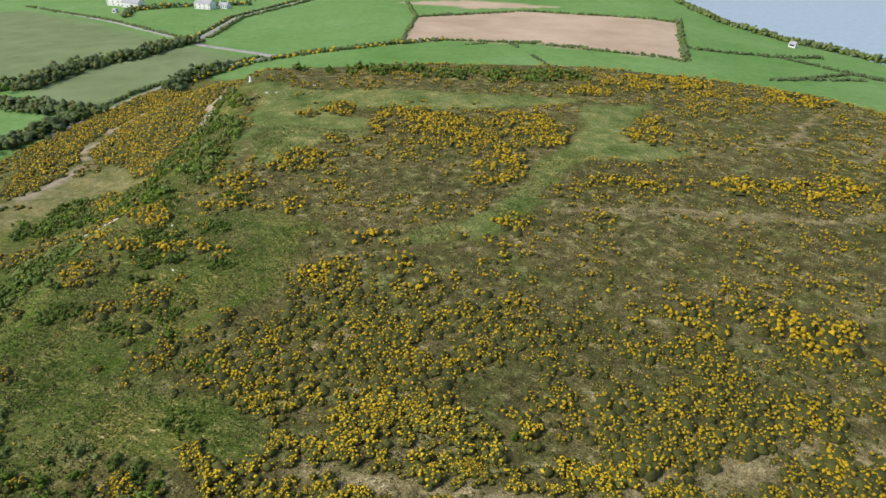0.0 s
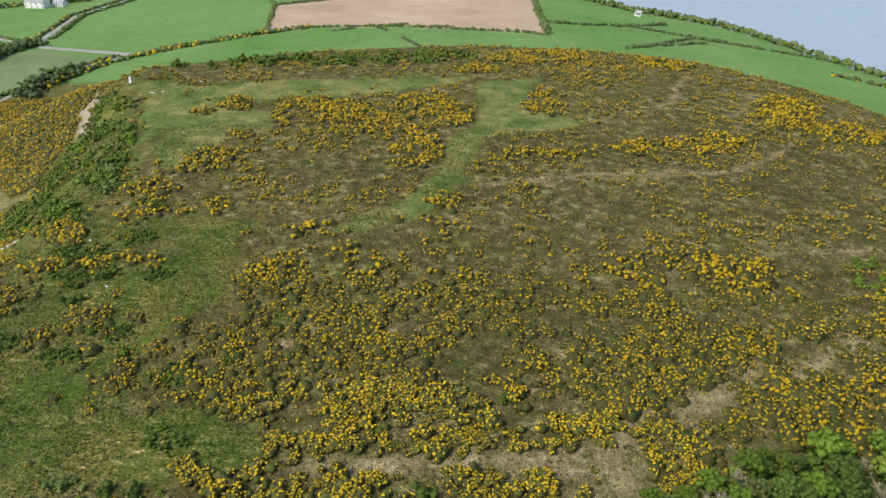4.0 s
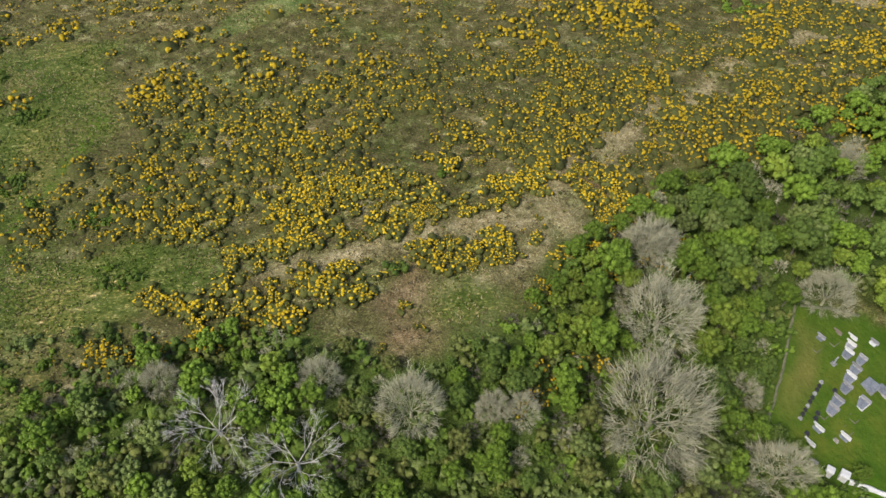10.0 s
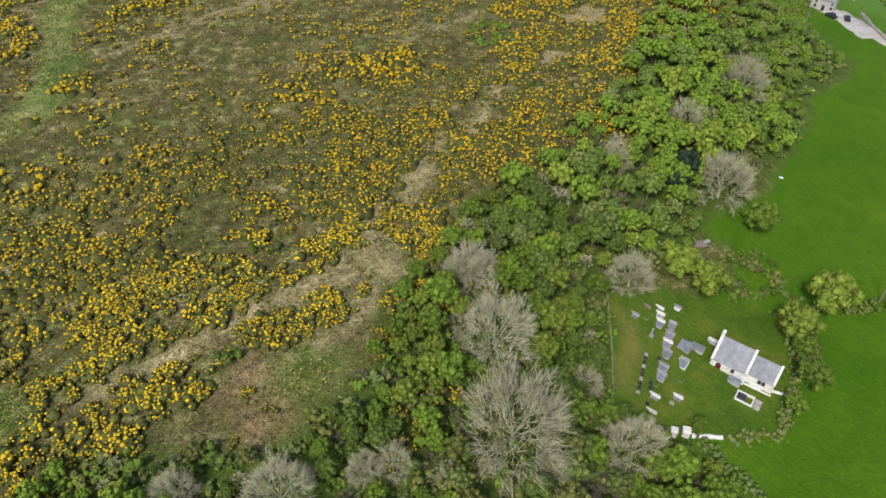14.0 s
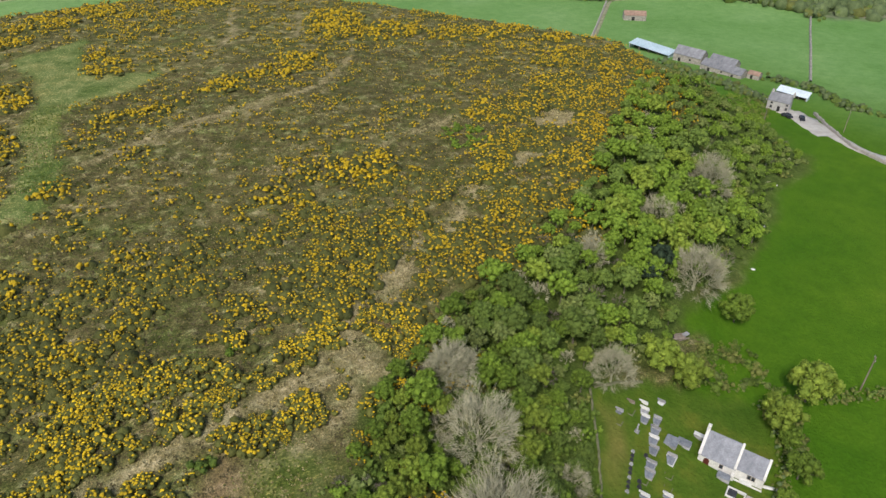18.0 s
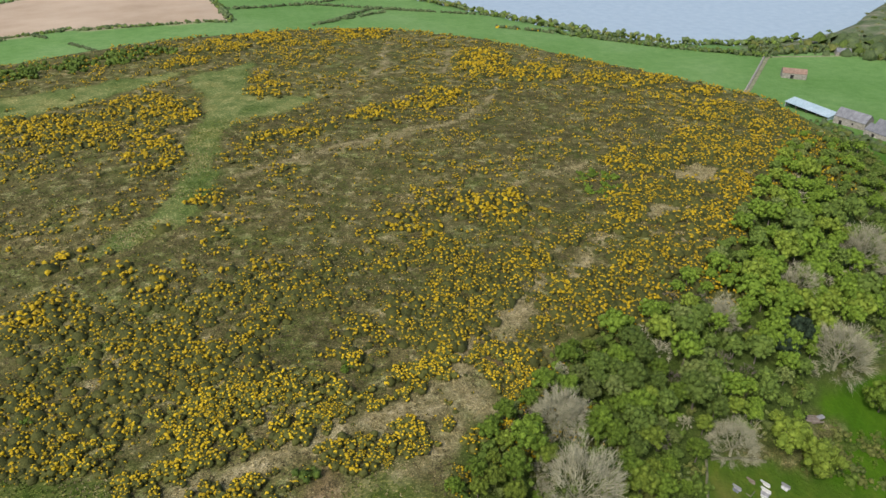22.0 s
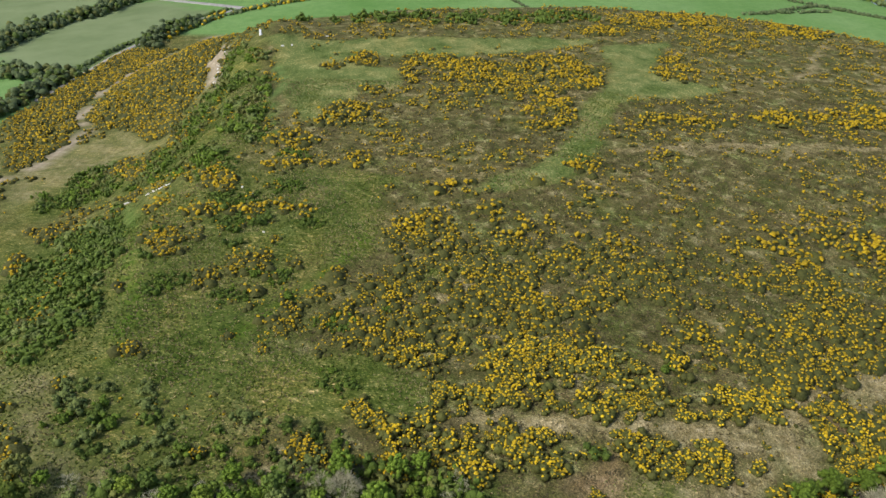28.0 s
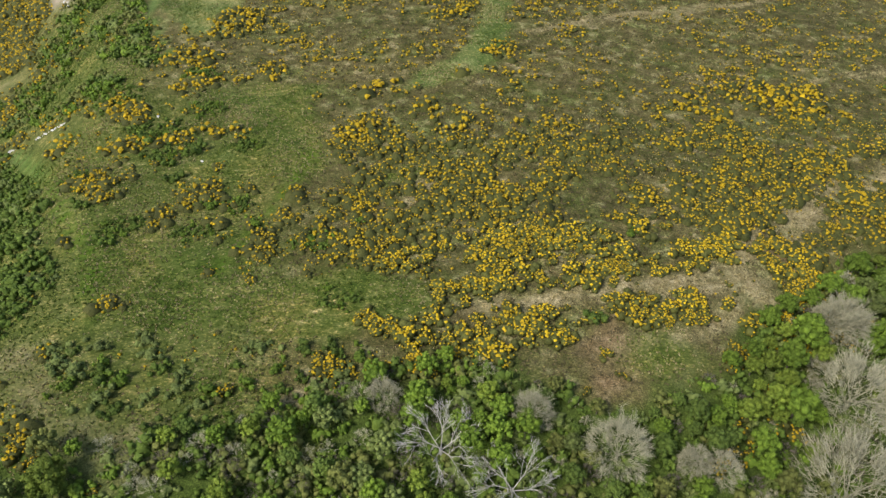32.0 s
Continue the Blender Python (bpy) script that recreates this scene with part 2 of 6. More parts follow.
TRAIL_SIDE = [(0, 77, 15.9, 10.7, 127, 0.6), (-7, 87, 8.1, 5.6, 111, 0.7), (-3, 69, 4.8, 3.3, 117, 0.85), (29, 68, 3.5, 2.4, 62, 0.9), (23, 67, 1.7, 1.5, 86, 0.9), (25, 79, 6.0, 5.2, 87, 0.75),
              (40, 86, 9.1, 7.3, 149, 0.55), (52, 91, 5.9, 5.2, 159, 0.55), (37, 98, 3.8, 2.6, 150, 0.8), (19, 96, 4.6, 3.4, 82, 0.65), (25, 58, 4.4, 2.3, 154, 0.9), (18, 60, 2.9, 0.9, 147, 0.8),
              (26, 51, 2.7, 1.7, 52, 0.9), (15, 53, 0.8, 0.8, 70, 0.95), (49, 64, 2.3, 1.6, 32, 0.9), (52, 70, 3.3, 1.1, 54, 0.6)]
WOOD_EDGE = [(46, 68, 1.1, 0.9, 12, 0.9), (38, 73, 1.6, 1.0, 60, 0.8), (57, 74, 4.8, 3.6, 37, 0.65), (66, 75, 9.0, 6.4, 6, 0.7), (79, 80, 11.2, 7.5, 22, 0.7), (93, 82, 10.2, 5.9, 24, 0.75),
             (109, 93, 12.3, 6.9, 33, 0.85), (90, 100, 6.2, 4.7, 173, 0.7), (68, 93, 5.4, 4.7, 177, 0.45), (12, 42, 0.8, 0.5, 166, 0.8), (37, 62, 0.8, 0.6, 38, 0.8), (106, 90, 9.0, 4.3, 32, 0.8),
             (95, 84, 8.6, 4.7, 23, 0.6), (114, 100, 9.0, 4.6, 34, 0.75), (126, 99, 12.7, 5.6, 29, 0.75)]
EAST_EDGE = [(94, 270, 11.4, 9.8, 7, 0.55), (58, 270, 9.6, 8.3, 85, 0.6), (118, 215, 19.4, 8.8, 58, 0.75), (128, 197, 13.2, 9.6, 15, 0.55), (147, 185, 12.6, 7.9, 1, 0.45), (161, 177, 10.8, 6.5, 1, 0.55),
             (173, 163, 8.7, 4.4, 179, 0.6), (154, 160, 11.0, 6.6, 11, 0.35), (160, 145, 14.5, 7.9, 4, 0.6), (173, 135, 8.8, 3.5, 26, 0.75), (141, 129, 10.9, 6.6, 5, 0.7), (109, 121, 9.1, 4.7, 174, 0.45),
             (166, 117, 10.6, 3.8, 18, 0.8), (145, 108, 11.2, 5.1, 14, 0.7), (102, 104, 5.6, 3.8, 2, 0.6)]
WOOD = [(26, 51, 3, 3, 0.7), (25, 59, 5, 3, 0.75), (3, 59, 7, 4, 0.65), (-11, 66, 2, 2, 0.8), (27, 77, 7, 6, 0.8), (14, 70, 4, 3, 0.7), (51, 65,
    2, 3, 0.9), (12, 42, 2, 2, 0.7), (-51, 42, 5, 3, 0.95), (-60, 46, 4, 5, 0.95)]
WOOD = [(34, 57), (51, 66), (76, 73), (96, 80), (116, 93), (150, 112), (172, 124), (196, 122), (214, 100), (203, 84), (177, 79), (146, 65), (124, 58),
    (101, 56), (90, 50), (81, 48), (66, 49), (56, 38), (50, 32), (57, 24), (57, 10), (30, 10), (0, 15), (-40, 20), (-75, 30), (-80, 48), (-45, 46),
    (-30, 49), (-20, 52), (-9, 54), (2, 48), (8, 43), (16, 46), (26, 50)]
SCRUB_LEFT = [(-100, 220), (-78, 191), (-60, 143), (-62, 131), (-70, 130), (-110, 148), (-125, 135), (-135, 148), (-129, 165), (-103, 166), (-88,
    160), (-96, 188)]
SCRUB_SIDE = [(-115, 120), (-108, 132), (-88, 123), (-62, 82), (-61, 69), (-69, 65)]
BARE_TREES = [(138.9, 77.7, 6.7), (111.6, 72.2, 4.5), (106.4, 57.2, 7.1), (70.0, 47.3, 4.3), (40.8, 45.3, 6.2), (42.8, 55.6, 3.6), (34.6, 33.9, 8.1),
    (48.9, 26.0, 4.8), (49.7, 36.4, 2.8), (15.5, 37.7, 1.8), (19.2, 36.7, 2.7), (86.9, 67.7, 3.4), (35.8, 28.3, 3.3), (-12.8, 40.9, 5.3), (-5.6, 36.1,
    5.3), (7.1, 38.9, 4.2), (-18.6, 48.7, 2.4), (44.3, 55.5, 4.5), (-1.8, 44.1, 2.9), (16.2, 37.6, 2.3), (-24.9, 36.2, 1.3)]
ROUND_TREES = [(99.6, 28.5, 3.9), (82.1, 20.5, 2.7), (89.4, 28.1, 3.3), (108.1, 48.2, 3.3), (83.7, 41.8, 3.1), (87.0, 24.8, 2.0), (81.5, 46.0, 3.0),
    (75.7, 19.0, 1.7), (56.7, 18.7, 1.5), (61.0, 24.4, 1.2), (-54.5, 42.0, 2.2)]
GORSE_PLOTS = [(0.95, [(-143, 203), (-153, 218), (-155, 246), (-155, 314), (-108, 242), (-102, 204), (-110, 198), (-103, 179), (-130, 198)]),
               (0.75, [(-177, 209), (-182, 253), (-185, 303), (-159, 330), (-161, 309), (-161, 256), (-160, 219), (-148, 197), (-141, 177), (-150, 169)])]
SCRUB_UP = [(-98, 217), (-78, 197), (-69, 173), (-61, 144), (-61, 138), (-79, 152), (-99, 174), (-106, 195), (-91, 188)]
SCRUB_MID = [(-122, 174), (-99, 169), (-64, 131), (-77, 129), (-106, 151), (-123, 142), (-128, 148), (-128, 158)]
SCRUB_BANK = [(-114, 116), (-110, 131), (-94, 133), (-70, 95), (-71, 89), (-62, 75), (-66, 68), (-69, 66), (-88, 81)]
SCRUB_LOW = [(-62, 62), (-48, 62), (-45, 57), (-34, 59), (-23, 58), (-21, 55), (-31, 51), (-40, 50), (-46, 49), (-55, 52)]
FIELD_LOBE = [(94, 51), (100, 54), (110, 55), (121, 55), (130, 56), (125, 40), (112, 40), (105, 44), (99, 47)]
FARM_BANK = [(182, 122), (200, 126), (236, 142), (252, 134), (250, 124), (224, 108), (190, 100), (165, 98)]

# ---- materials ----
def material(name, rough=0.9):
    m = bpy.data.materials.new(name)
    m.use_nodes = True
    b = m.node_tree.nodes["Principled BSDF"]
    b.inputs["Roughness"].default_value = rough
    b.inputs["Specular IOR Level"].default_value = 0.25
    return m, m.node_tree.nodes, m.node_tree.links, b


def ramp(nodes, stops):
    r = nodes.new("ShaderNodeValToRGB")
    while len(r.color_ramp.elements) < len(stops):
        r.color_ramp.elements.new(0.5)
    for e, (p, c) in zip(r.color_ramp.elements, stops):
        e.position, e.color = p, (*c, 1)
    return r


def noise_tex(nodes, links, scale, detail=4, rough=0.6, vec=None):
    n = nodes.new("ShaderNodeTexNoise")
    n.inputs["Scale"].default_value, n.inputs["Detail"].default_value, n.inputs["Roughness"].default_value = scale, detail, rough
    if vec is not None:
        links.new(vec, n.inputs["Vector"])
    return n


def mix(nodes, links, fac, a, b, blend="MIX"):
    n = nodes.new("ShaderNodeMix")
    n.data_type, n.blend_type = "RGBA", blend
    for k, v in ((0, fac), (6, a), (7, b)):
        if hasattr(v, "is_linked"):
            links.new(v, n.inputs[k])
        else:
            n.inputs[k].default_value = v if k == 0 else (*v, 1)
    return n.outputs[2]


def bump(nodes, links, b, height_out, strength, distance):
    n = nodes.new("ShaderNodeBump")
    n.inputs["Strength"].default_value, n.inputs["Distance"].default_value = strength, distance
    links.new(height_out, n.inputs["Height"])
    links.new(n.outputs[0], b.inputs["Normal"])


def mottled(name, dark, light, scale, rough=0.9, fine=None, strength=0.4, distance=0.02, per_object=0.0):
    """A surface whose colour wanders between two tones at two sizes, with a fine relief."""
    m, n, l, b = material(name, rough)
    at = n.new("ShaderNodeTexCoord").outputs["Object"]
    big, small = noise_tex(n, l, scale, 3, 0.6, at), noise_tex(n, l, fine or scale * 9, 4, 0.65, at)
    c1 = ramp(n, [(0.3, dark), (0.7, light)])
    l.new(big.outputs[0], c1.inputs[0])
    c2 = ramp(n, [(0.25, (0.72, 0.72, 0.72)), (0.75, (1.25, 1.25, 1.25))])
    l.new(small.outputs[0], c2.inputs[0])
    col = mix(n, l, 1.0, c1.outputs[0], c2.outputs[0], "MULTIPLY")
    if per_object:
        info = n.new("ShaderNodeObjectInfo")
        hsv = n.new("ShaderNodeHueSaturation")
        mr = n.new("ShaderNodeMapRange")
        mr.inputs[3].default_value, mr.inputs[4].default_value = 1 - per_object, 1 + per_object
        l.new(info.outputs["Random"], mr.inputs[0])
        l.new(mr.outputs[0], hsv.inputs["Value"])
        l.new(col, hsv.inputs["Color"])
        col = hsv.outputs[0]
    l.new(col, b.inputs["Base Color"])
    bump(n, l, b, small.outputs[0], strength, distance)
    return m

# ---- the ground, one sheet from the hill to the horizon ----
PLOUGH = [[(-101, 444), (-120, 556), (-43, 621), (79, 612), (76, 456), (-19, 472), (-78, 465)], [(-165, 634), (-90, 670), (-12, 656), (-86, 620)]]
OLIVE = [[(-460, 535), (-340, 478), (-255, 424), (-252, 330), (-300, 290), (-600, 330)], [(-225, 410), (-172, 378), (-187, 322), (-188, 292), (-184, 258), (-217, 258), (-247, 293), (-250, 330), (-240, 395)]]
YARD = [(65, 47), (75.5, 45), (85.7, 39.6), (92, 34), (89.4, 28), (80.5, 22.4), (70, 18), (63.5, 21.4), (58.7, 24.5), (55.9, 27.3), (51.6, 32.3)]
YARD_VERGE = [(64, 46), (68, 43), (61, 37), (55, 33), (53, 34)]
SCRUB_FAR = [(350, 302), (396, 285), (434, 212), (425, 190), (480, 150), (700, 100), (800, 420), (430, 400), (372, 345)]
LANES = [(2.4, [(-460, 550), (-338, 489), (-253, 436), (-222, 413), (-164, 392)]), (2.2, [(-236, 432), (-257, 526), (-245, 647), (-200, 760)]),
         (1.0, [(267, 227), (351, 289), (392, 272)]), (2.2, [(262, 150), (247, 113), (240, 100), (228, 76), (240, 40)]), (1.3, [(-164, 392), (-178, 360), (-184, 325), (-185, 292), (-182, 255), (-181, 226)])]


def spaced(lo, a, b, hi, fine, coarse):
    def far(start, end):
        out, step, p = [], fine, start
        while abs(end - p) > step * 1.3:
            step = min(coarse if abs(p) < 700 else 60.0, step * 1.12)
            p += step if end > start else -step
            out.append(p)
        return out + [end]
    return np.array(far(a, lo)[::-1] + list(np.arange(a, b, fine)) + [b] + far(b, hi))


def mesh_of(name, verts, faces, mats, slots=None, smooth=False):
    """A mesh from arrays: faces of one size, a material slot for each face."""
    verts, faces = np.asarray(verts, np.float32), np.asarray(faces, np.int32)
    me = bpy.data.meshes.new(name)
    me.vertices.add(len(verts))
    me.vertices.foreach_set("co", verts.ravel())
    me.loops.add(faces.size)
    me.polygons.add(len(faces))
    me.polygons.foreach_set("loop_start", np.arange(len(faces), dtype=np.int32) * faces.shape[1])
    me.loops.foreach_set("vertex_index", faces.ravel())
    if smooth:
        me.polygons.foreach_set("use_smooth", np.ones(len(faces), bool))
    for m in mats:
        me.materials.append(m)
    if slots is not None:
        me.polygons.foreach_set("material_index", np.asarray(slots, np.int32))
    me.update(calc_edges=True)
    return me


def sheet(name, xs, ys, zf, mat):
    gx, gy = np.meshgrid(xs, ys)
    nx, ny = len(xs), len(ys)
    i = (np.arange(ny - 1)[:, None] * nx + np.arange(nx - 1)).ravel()
    me = mesh_of(name, np.stack([gx, gy, zf(gx, gy)], -1).reshape(-1, 3), np.stack([i, i + 1, i + nx + 1, i + nx], -1), [mat], smooth=True)
    return new(name, me), gx.ravel(), gy.ravel()


def plots(x, y, polys, soft):
    out = np.zeros(np.shape(x))
    for p in polys:
        out = np.maximum(out, ease(signed(x, y, p), -soft, soft))
    return out


def strips(x, y, lines, soft):
    out = np.zeros(np.shape(x))
    for w, p in lines:
        out = np.maximum(out, 1 - ease(inside_and_distance(x, y, p, False)[0], w - soft, w + soft))
    return out


def wobble(x, y, amount):
    return x + amount * waves(x, y, 3.0, 7), y + amount * waves(x, y, 3.0, 11)


def land_cover(x, y):
    """How much of each kind of cover, and of distance haze on far fields, lies at each place, 0 to 1."""
    wx, wy = wobble(x, y, 1.8)
    wx, wy = wx + 1.4 * waves(x, y, 8, 51), wy + 1.4 * waves(x, y, 8, 53)
    rim = signed(x, y, RIM)
    rim_w = signed(wx, wy, RIM)
    wood = ease(signed(wx, wy, WOOD), -3, 1)
    left = ease(-x, 66, 84) * ease(y, 60, 90)
    grass = np.maximum.reduce([plots(wx, wy, GRASS, 1.5), 0.8 * ease(-x, 24, 40) * ease(-y, -140, -118), 0.9 * plots(wx, wy, [SCRUB_LEFT, SCRUB_SIDE], 3.0)])
    grass = np.maximum(grass, ease(-rim_w, 8, 14) * ease(y, 90, 120) * ease(x, -70, -50))
    slope = left * ease(signed(x, y, [(-60, 60), (-70, 150), (-84, 225), (-96, 250), (-110, 270), (-146, 328), (-180, 334), (-184, 292), (-181, 255), (-178, 228), (-180, 195), (-165, 150), (-140, 110), (-110, 50)]), -2, 2)
    field = (1 - ease(rim_w, -34, -30)) * (1 - slope)
    field = np.maximum(field * (1 - wood), plots(x, y, [YARD, FIELD_LOBE], 0.8))
    broken = 0.35 + 0.65 * ease(waves(x, y, 1.7, 23) + 0.5 * waves(x, y, 0.7, 27), -0.55, 0.35)
    straw = broken * np.maximum.reduce([plots(wx, wy, STRAW, 1.8), 0.95 * strips(wx, wy, TRAILS, 1.0), 0.5 * plots(wx, wy, [PALE_TURF], 3.0), 0.6 * plots(wx, wy, [SCREE], 3.0)])
    bare = np.maximum(plots(wx, wy, BARE, 1.2), strips(wx, wy, TRACKS[:1], 0.8))
    worn = 0.6 * strips(x, y, TRACKS[1:], 0.5)
    return dict(grass=grass, lawn=ease(waves(x, y, 3.0, 61) + 0.6 * waves(x, y, 1.3, 67) + 2.2 * plots(wx, wy, [STRIP, HOLLOW, TOP_TURF], 1.2), 0.75, 1.5) * (1 - field), straw=straw * (1 - field), bare=bare * (1 - field), field=field, wood=wood, worn=worn, slope=slope, rust=plots(wx, wy, DEAD_BRACKEN, 2.0) * (0.2 + 0.6 * ease(waves(x, y, 1.9, 83), -0.4, 0.5)),
                plough=plots(x, y, PLOUGH, 1.0), olive=plots(x, y, OLIVE, 1.5), 
                # the last but one mask puts distance haze into the colour of far fields
                yard=plots(x, y, [YARD], 0.8), mown=plots(wx, wy, [YARD_VERGE], 1.5) * (0.35 + 0.4 * ease(waves(x, y, 2.5, 91), -0.5, 0.5)), hazed_pasture=np.maximum(ease(y, 120, 210), np.maximum(ease(x, 225, 330), ease(-x, 60, 110))), scrub=plots(wx, wy, [SCRUB_FAR], 3.0))


def ground_material():
    m, n, l, b = material("hill_and_fields", 0.95)
    b.inputs["Specular IOR Level"].default_value = 0.1
    at = n.new("ShaderNodeTexCoord").outputs["Object"]

    def mask(name):
        a = n.new("ShaderNodeAttribute")
        a.attribute_name = name
        return a.outputs["Fac"]

    def tone(scale, detail, stops, stretch=None):
        v = at
        if stretch:
            mp = n.new("ShaderNodeMapping")
            mp.inputs["Scale"].default_value, mp.inputs["Rotation"].default_value = stretch, (0, 0, 0.5)
            l.new(at, mp.inputs[0])
            v = mp.outputs[0]
        t = noise_tex(n, l, scale, detail, 0.65, v)
        r = ramp(n, stops)
        l.new(t.outputs[0], r.inputs[0])
        return r.outputs[0], t.outputs[0]

    heath, _ = tone(0.35, 8, [(0.28, (0.048, 0.047, 0.019)), (0.42, (0.088, 0.083, 0.037)), (0.54, (0.134, 0.124, 0.06)), (0.65, (0.275, 0.25, 0.155))])
    moor, _ = tone(0.05, 3, [(0.3, (0.75, 0.8, 0.7)), (0.7, (1.25, 1.2, 1.2))])
    heath = mix(n, l, 1.0, heath, moor, "MULTIPLY")
    turf, _ = tone(0.5, 8, [(0.3, (0.05, 0.075, 0.014)), (0.48, (0.092, 0.117, 0.028)), (0.6, (0.15, 0.162, 0.052)), (0.72, (0.3, 0.29, 0.135))], (1.0, 2.2, 1.0))
    olive_wash, _ = tone(0.16, 5, [(0.46, (1.0, 0.98, 0.96)), (0.64, (0.78, 0.94, 0.66))])
    heath = mix(n, l, 1.0, heath, olive_wash, "MULTIPLY")
    grit, _ = tone(5.5, 4, [(0.35, (0.5, 0.5, 0.45)), (0.5, (0.95, 0.95, 0.9)), (0.66, (1.75, 1.65, 1.5))])
    heath = mix(n, l, 1.0, heath, grit, "MULTIPLY")
    fleck, _ = tone(2.2, 3, [(0.45, (0.68, 0.78, 0.58)), (0.57, (1.05, 1.05, 0.95)), (0.66, (2.7, 2.2, 2.2))], (1.0, 1.8, 1.0))
    turf = mix(n, l, 1.0, turf, fleck, "MULTIPLY")
    heath = mix(n, l, 0.55, heath, mix(n, l, 1.0, heath, fleck, "MULTIPLY"))
    patchy, _ = tone(0.09, 5, [(0.36, (0.6, 0.72, 0.55)), (0.5, (1.0, 1.0, 1.0)), (0.64, (1.5, 1.25, 1.35))])
    turf = mix(n, l, 1.0, turf, patchy, "MULTIPLY")
    straw, _ = tone(0.7, 8, [(0.3, (0.16, 0.132, 0.062)), (0.5, (0.31, 0.262, 0.148)), (0.7, (0.5, 0.435, 0.28))])
    straw = mix(n, l, 1.0, straw, grit, "MULTIPLY")
    bare, _ = tone(0.6, 8, [(0.3, (0.21, 0.175, 0.115)), (0.55, (0.35, 0.3, 0.215)), (0.75, (0.47, 0.42, 0.33))])
    lea, _ = tone(0.03, 6, [(0.3, (0.0437, 0.118, 0.0043)), (0.6, (0.0705, 0.149, 0.0072)), (0.8, (0.103, 0.175, 0.0115))])
    blade, bl = tone(1.4, 5, [(0.25, (0.8, 0.82, 0.75)), (0.75, (1.2, 1.15, 1.2))])
    sward_, _ = tone(0.22, 6, [(0.3, (0.84, 0.88, 0.82)), (0.5, (1.0, 1.0, 1.0)), (0.7, (1.18, 1.1, 1.15))])
    blade = mix(n, l, 1.0, blade, sward_, "MULTIPLY")
    lea = mix(n, l, 1.0, lea, blade, "MULTIPLY")
    # far fields repeat the lea paler and bluer: distance haze put into the colour
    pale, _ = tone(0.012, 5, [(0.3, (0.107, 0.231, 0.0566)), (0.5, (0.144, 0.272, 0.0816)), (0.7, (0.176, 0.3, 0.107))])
    lea = mix(n, l, mask("hazed_pasture"), lea, mix(n, l, 1.0, pale, blade, "MULTIPLY"))
    olive, _ = tone(0.04, 6, [(0.3, (0.137, 0.189, 0.0786)), (0.7, (0.21, 0.263, 0.129))])
    yard, _ = tone(0.12, 6, [(0.3, (0.0435, 0.0978, 0.0074)), (0.5, (0.0707, 0.124, 0.0122)), (0.72, (0.141, 0.154, 0.0214))])
    yard = mix(n, l, 1.0, yard, blade, "MULTIPLY")
    litter, _ = tone(0.6, 6, [(0.3, (0.04, 0.066, 0.012)), (0.6, (0.078, 0.112, 0.025)), (0.8, (0.15, 0.15, 0.058))])
    soil, _ = tone(0.02, 8, [(0.3, (0.36, 0.27, 0.185)), (0.5, (0.45, 0.345, 0.245)), (0.75, (0.53, 0.42, 0.31))])
    col = mix(n, l, mask("slope"), heath, mix(n, l, 0.5, turf, heath))
    col = mix(n, l, mask("grass"), col, turf)
    lawn, _ = tone(0.25, 6, [(0.3, (0.1, 0.13, 0.04)), (0.5, (0.152, 0.182, 0.066)), (0.7, (0.225, 0.245, 0.104))])
    col = mix(n, l, mask("lawn"), col, mix(n, l, 1.0, mix(n, l, 1.0, lawn, fleck, "MULTIPLY"), patchy, "MULTIPLY"))
    col = mix(n, l, mask("wood"), col, mix(n, l, 1.0, litter, grit, "MULTIPLY"))
    col = mix(n, l, mask("straw"), col, straw)
    col = mix(n, l, mask("bare"), col, bare)
    rust, _ = tone(0.9, 8, [(0.3, (0.115, 0.08, 0.042)), (0.5, (0.22, 0.15, 0.085)), (0.72, (0.36, 0.27, 0.175))])
    col = mix(n, l, mask("rust"), col, mix(n, l, 1.0, rust, grit, "MULTIPLY"))
    col = mix(n, l, mask("worn"), col, lea)
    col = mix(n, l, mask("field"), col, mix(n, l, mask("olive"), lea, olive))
    col = mix(n, l, mask("yard"), col, yard)
    col = mix(n, l, mask("mown"), col, mix(n, l, 1.0, (0.19, 0.165, 0.045), blade, "MULTIPLY"))
    moorland, _ = tone(0.06, 7, [(0.3, (0.088, 0.121, 0.06)), (0.5, (0.148, 0.172, 0.105)), (0.7, (0.231, 0.224, 0.172))])
    col = mix(n, l, mask("scrub"), col, mix(n, l, 1.0, mix(n, l, 1.0, moorland, patchy, "MULTIPLY"), olive_wash, "MULTIPLY"))
    col = mix(n, l, mask("plough"), col, soil)
    l.new(col, b.inputs["Base Color"])
    bump(n, l, b, bl, 0.8, 0.35)
    return m


ground, GX, GY = sheet("ground", spaced(-2500, -120, 135, 2500, 2.0, 8.0), spaced(-1500, 40, 240, 2500, 2.0, 8.0), height, ground_material())
tagged(ground, "gorse and heather hill with green pasture fields round it", "ground", kind="structure")
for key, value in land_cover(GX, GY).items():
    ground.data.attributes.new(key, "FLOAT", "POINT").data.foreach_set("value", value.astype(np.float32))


LANE_TOP = mottled("worn_tarmac", (0.24, 0.235, 0.22), (0.4, 0.39, 0.36), 0.25, 0.9, 3.0)
CONCRETE = mottled("farm_concrete", (0.33, 0.31, 0.28), (0.47, 0.45, 0.41), 0.3, 0.9, 3.0)


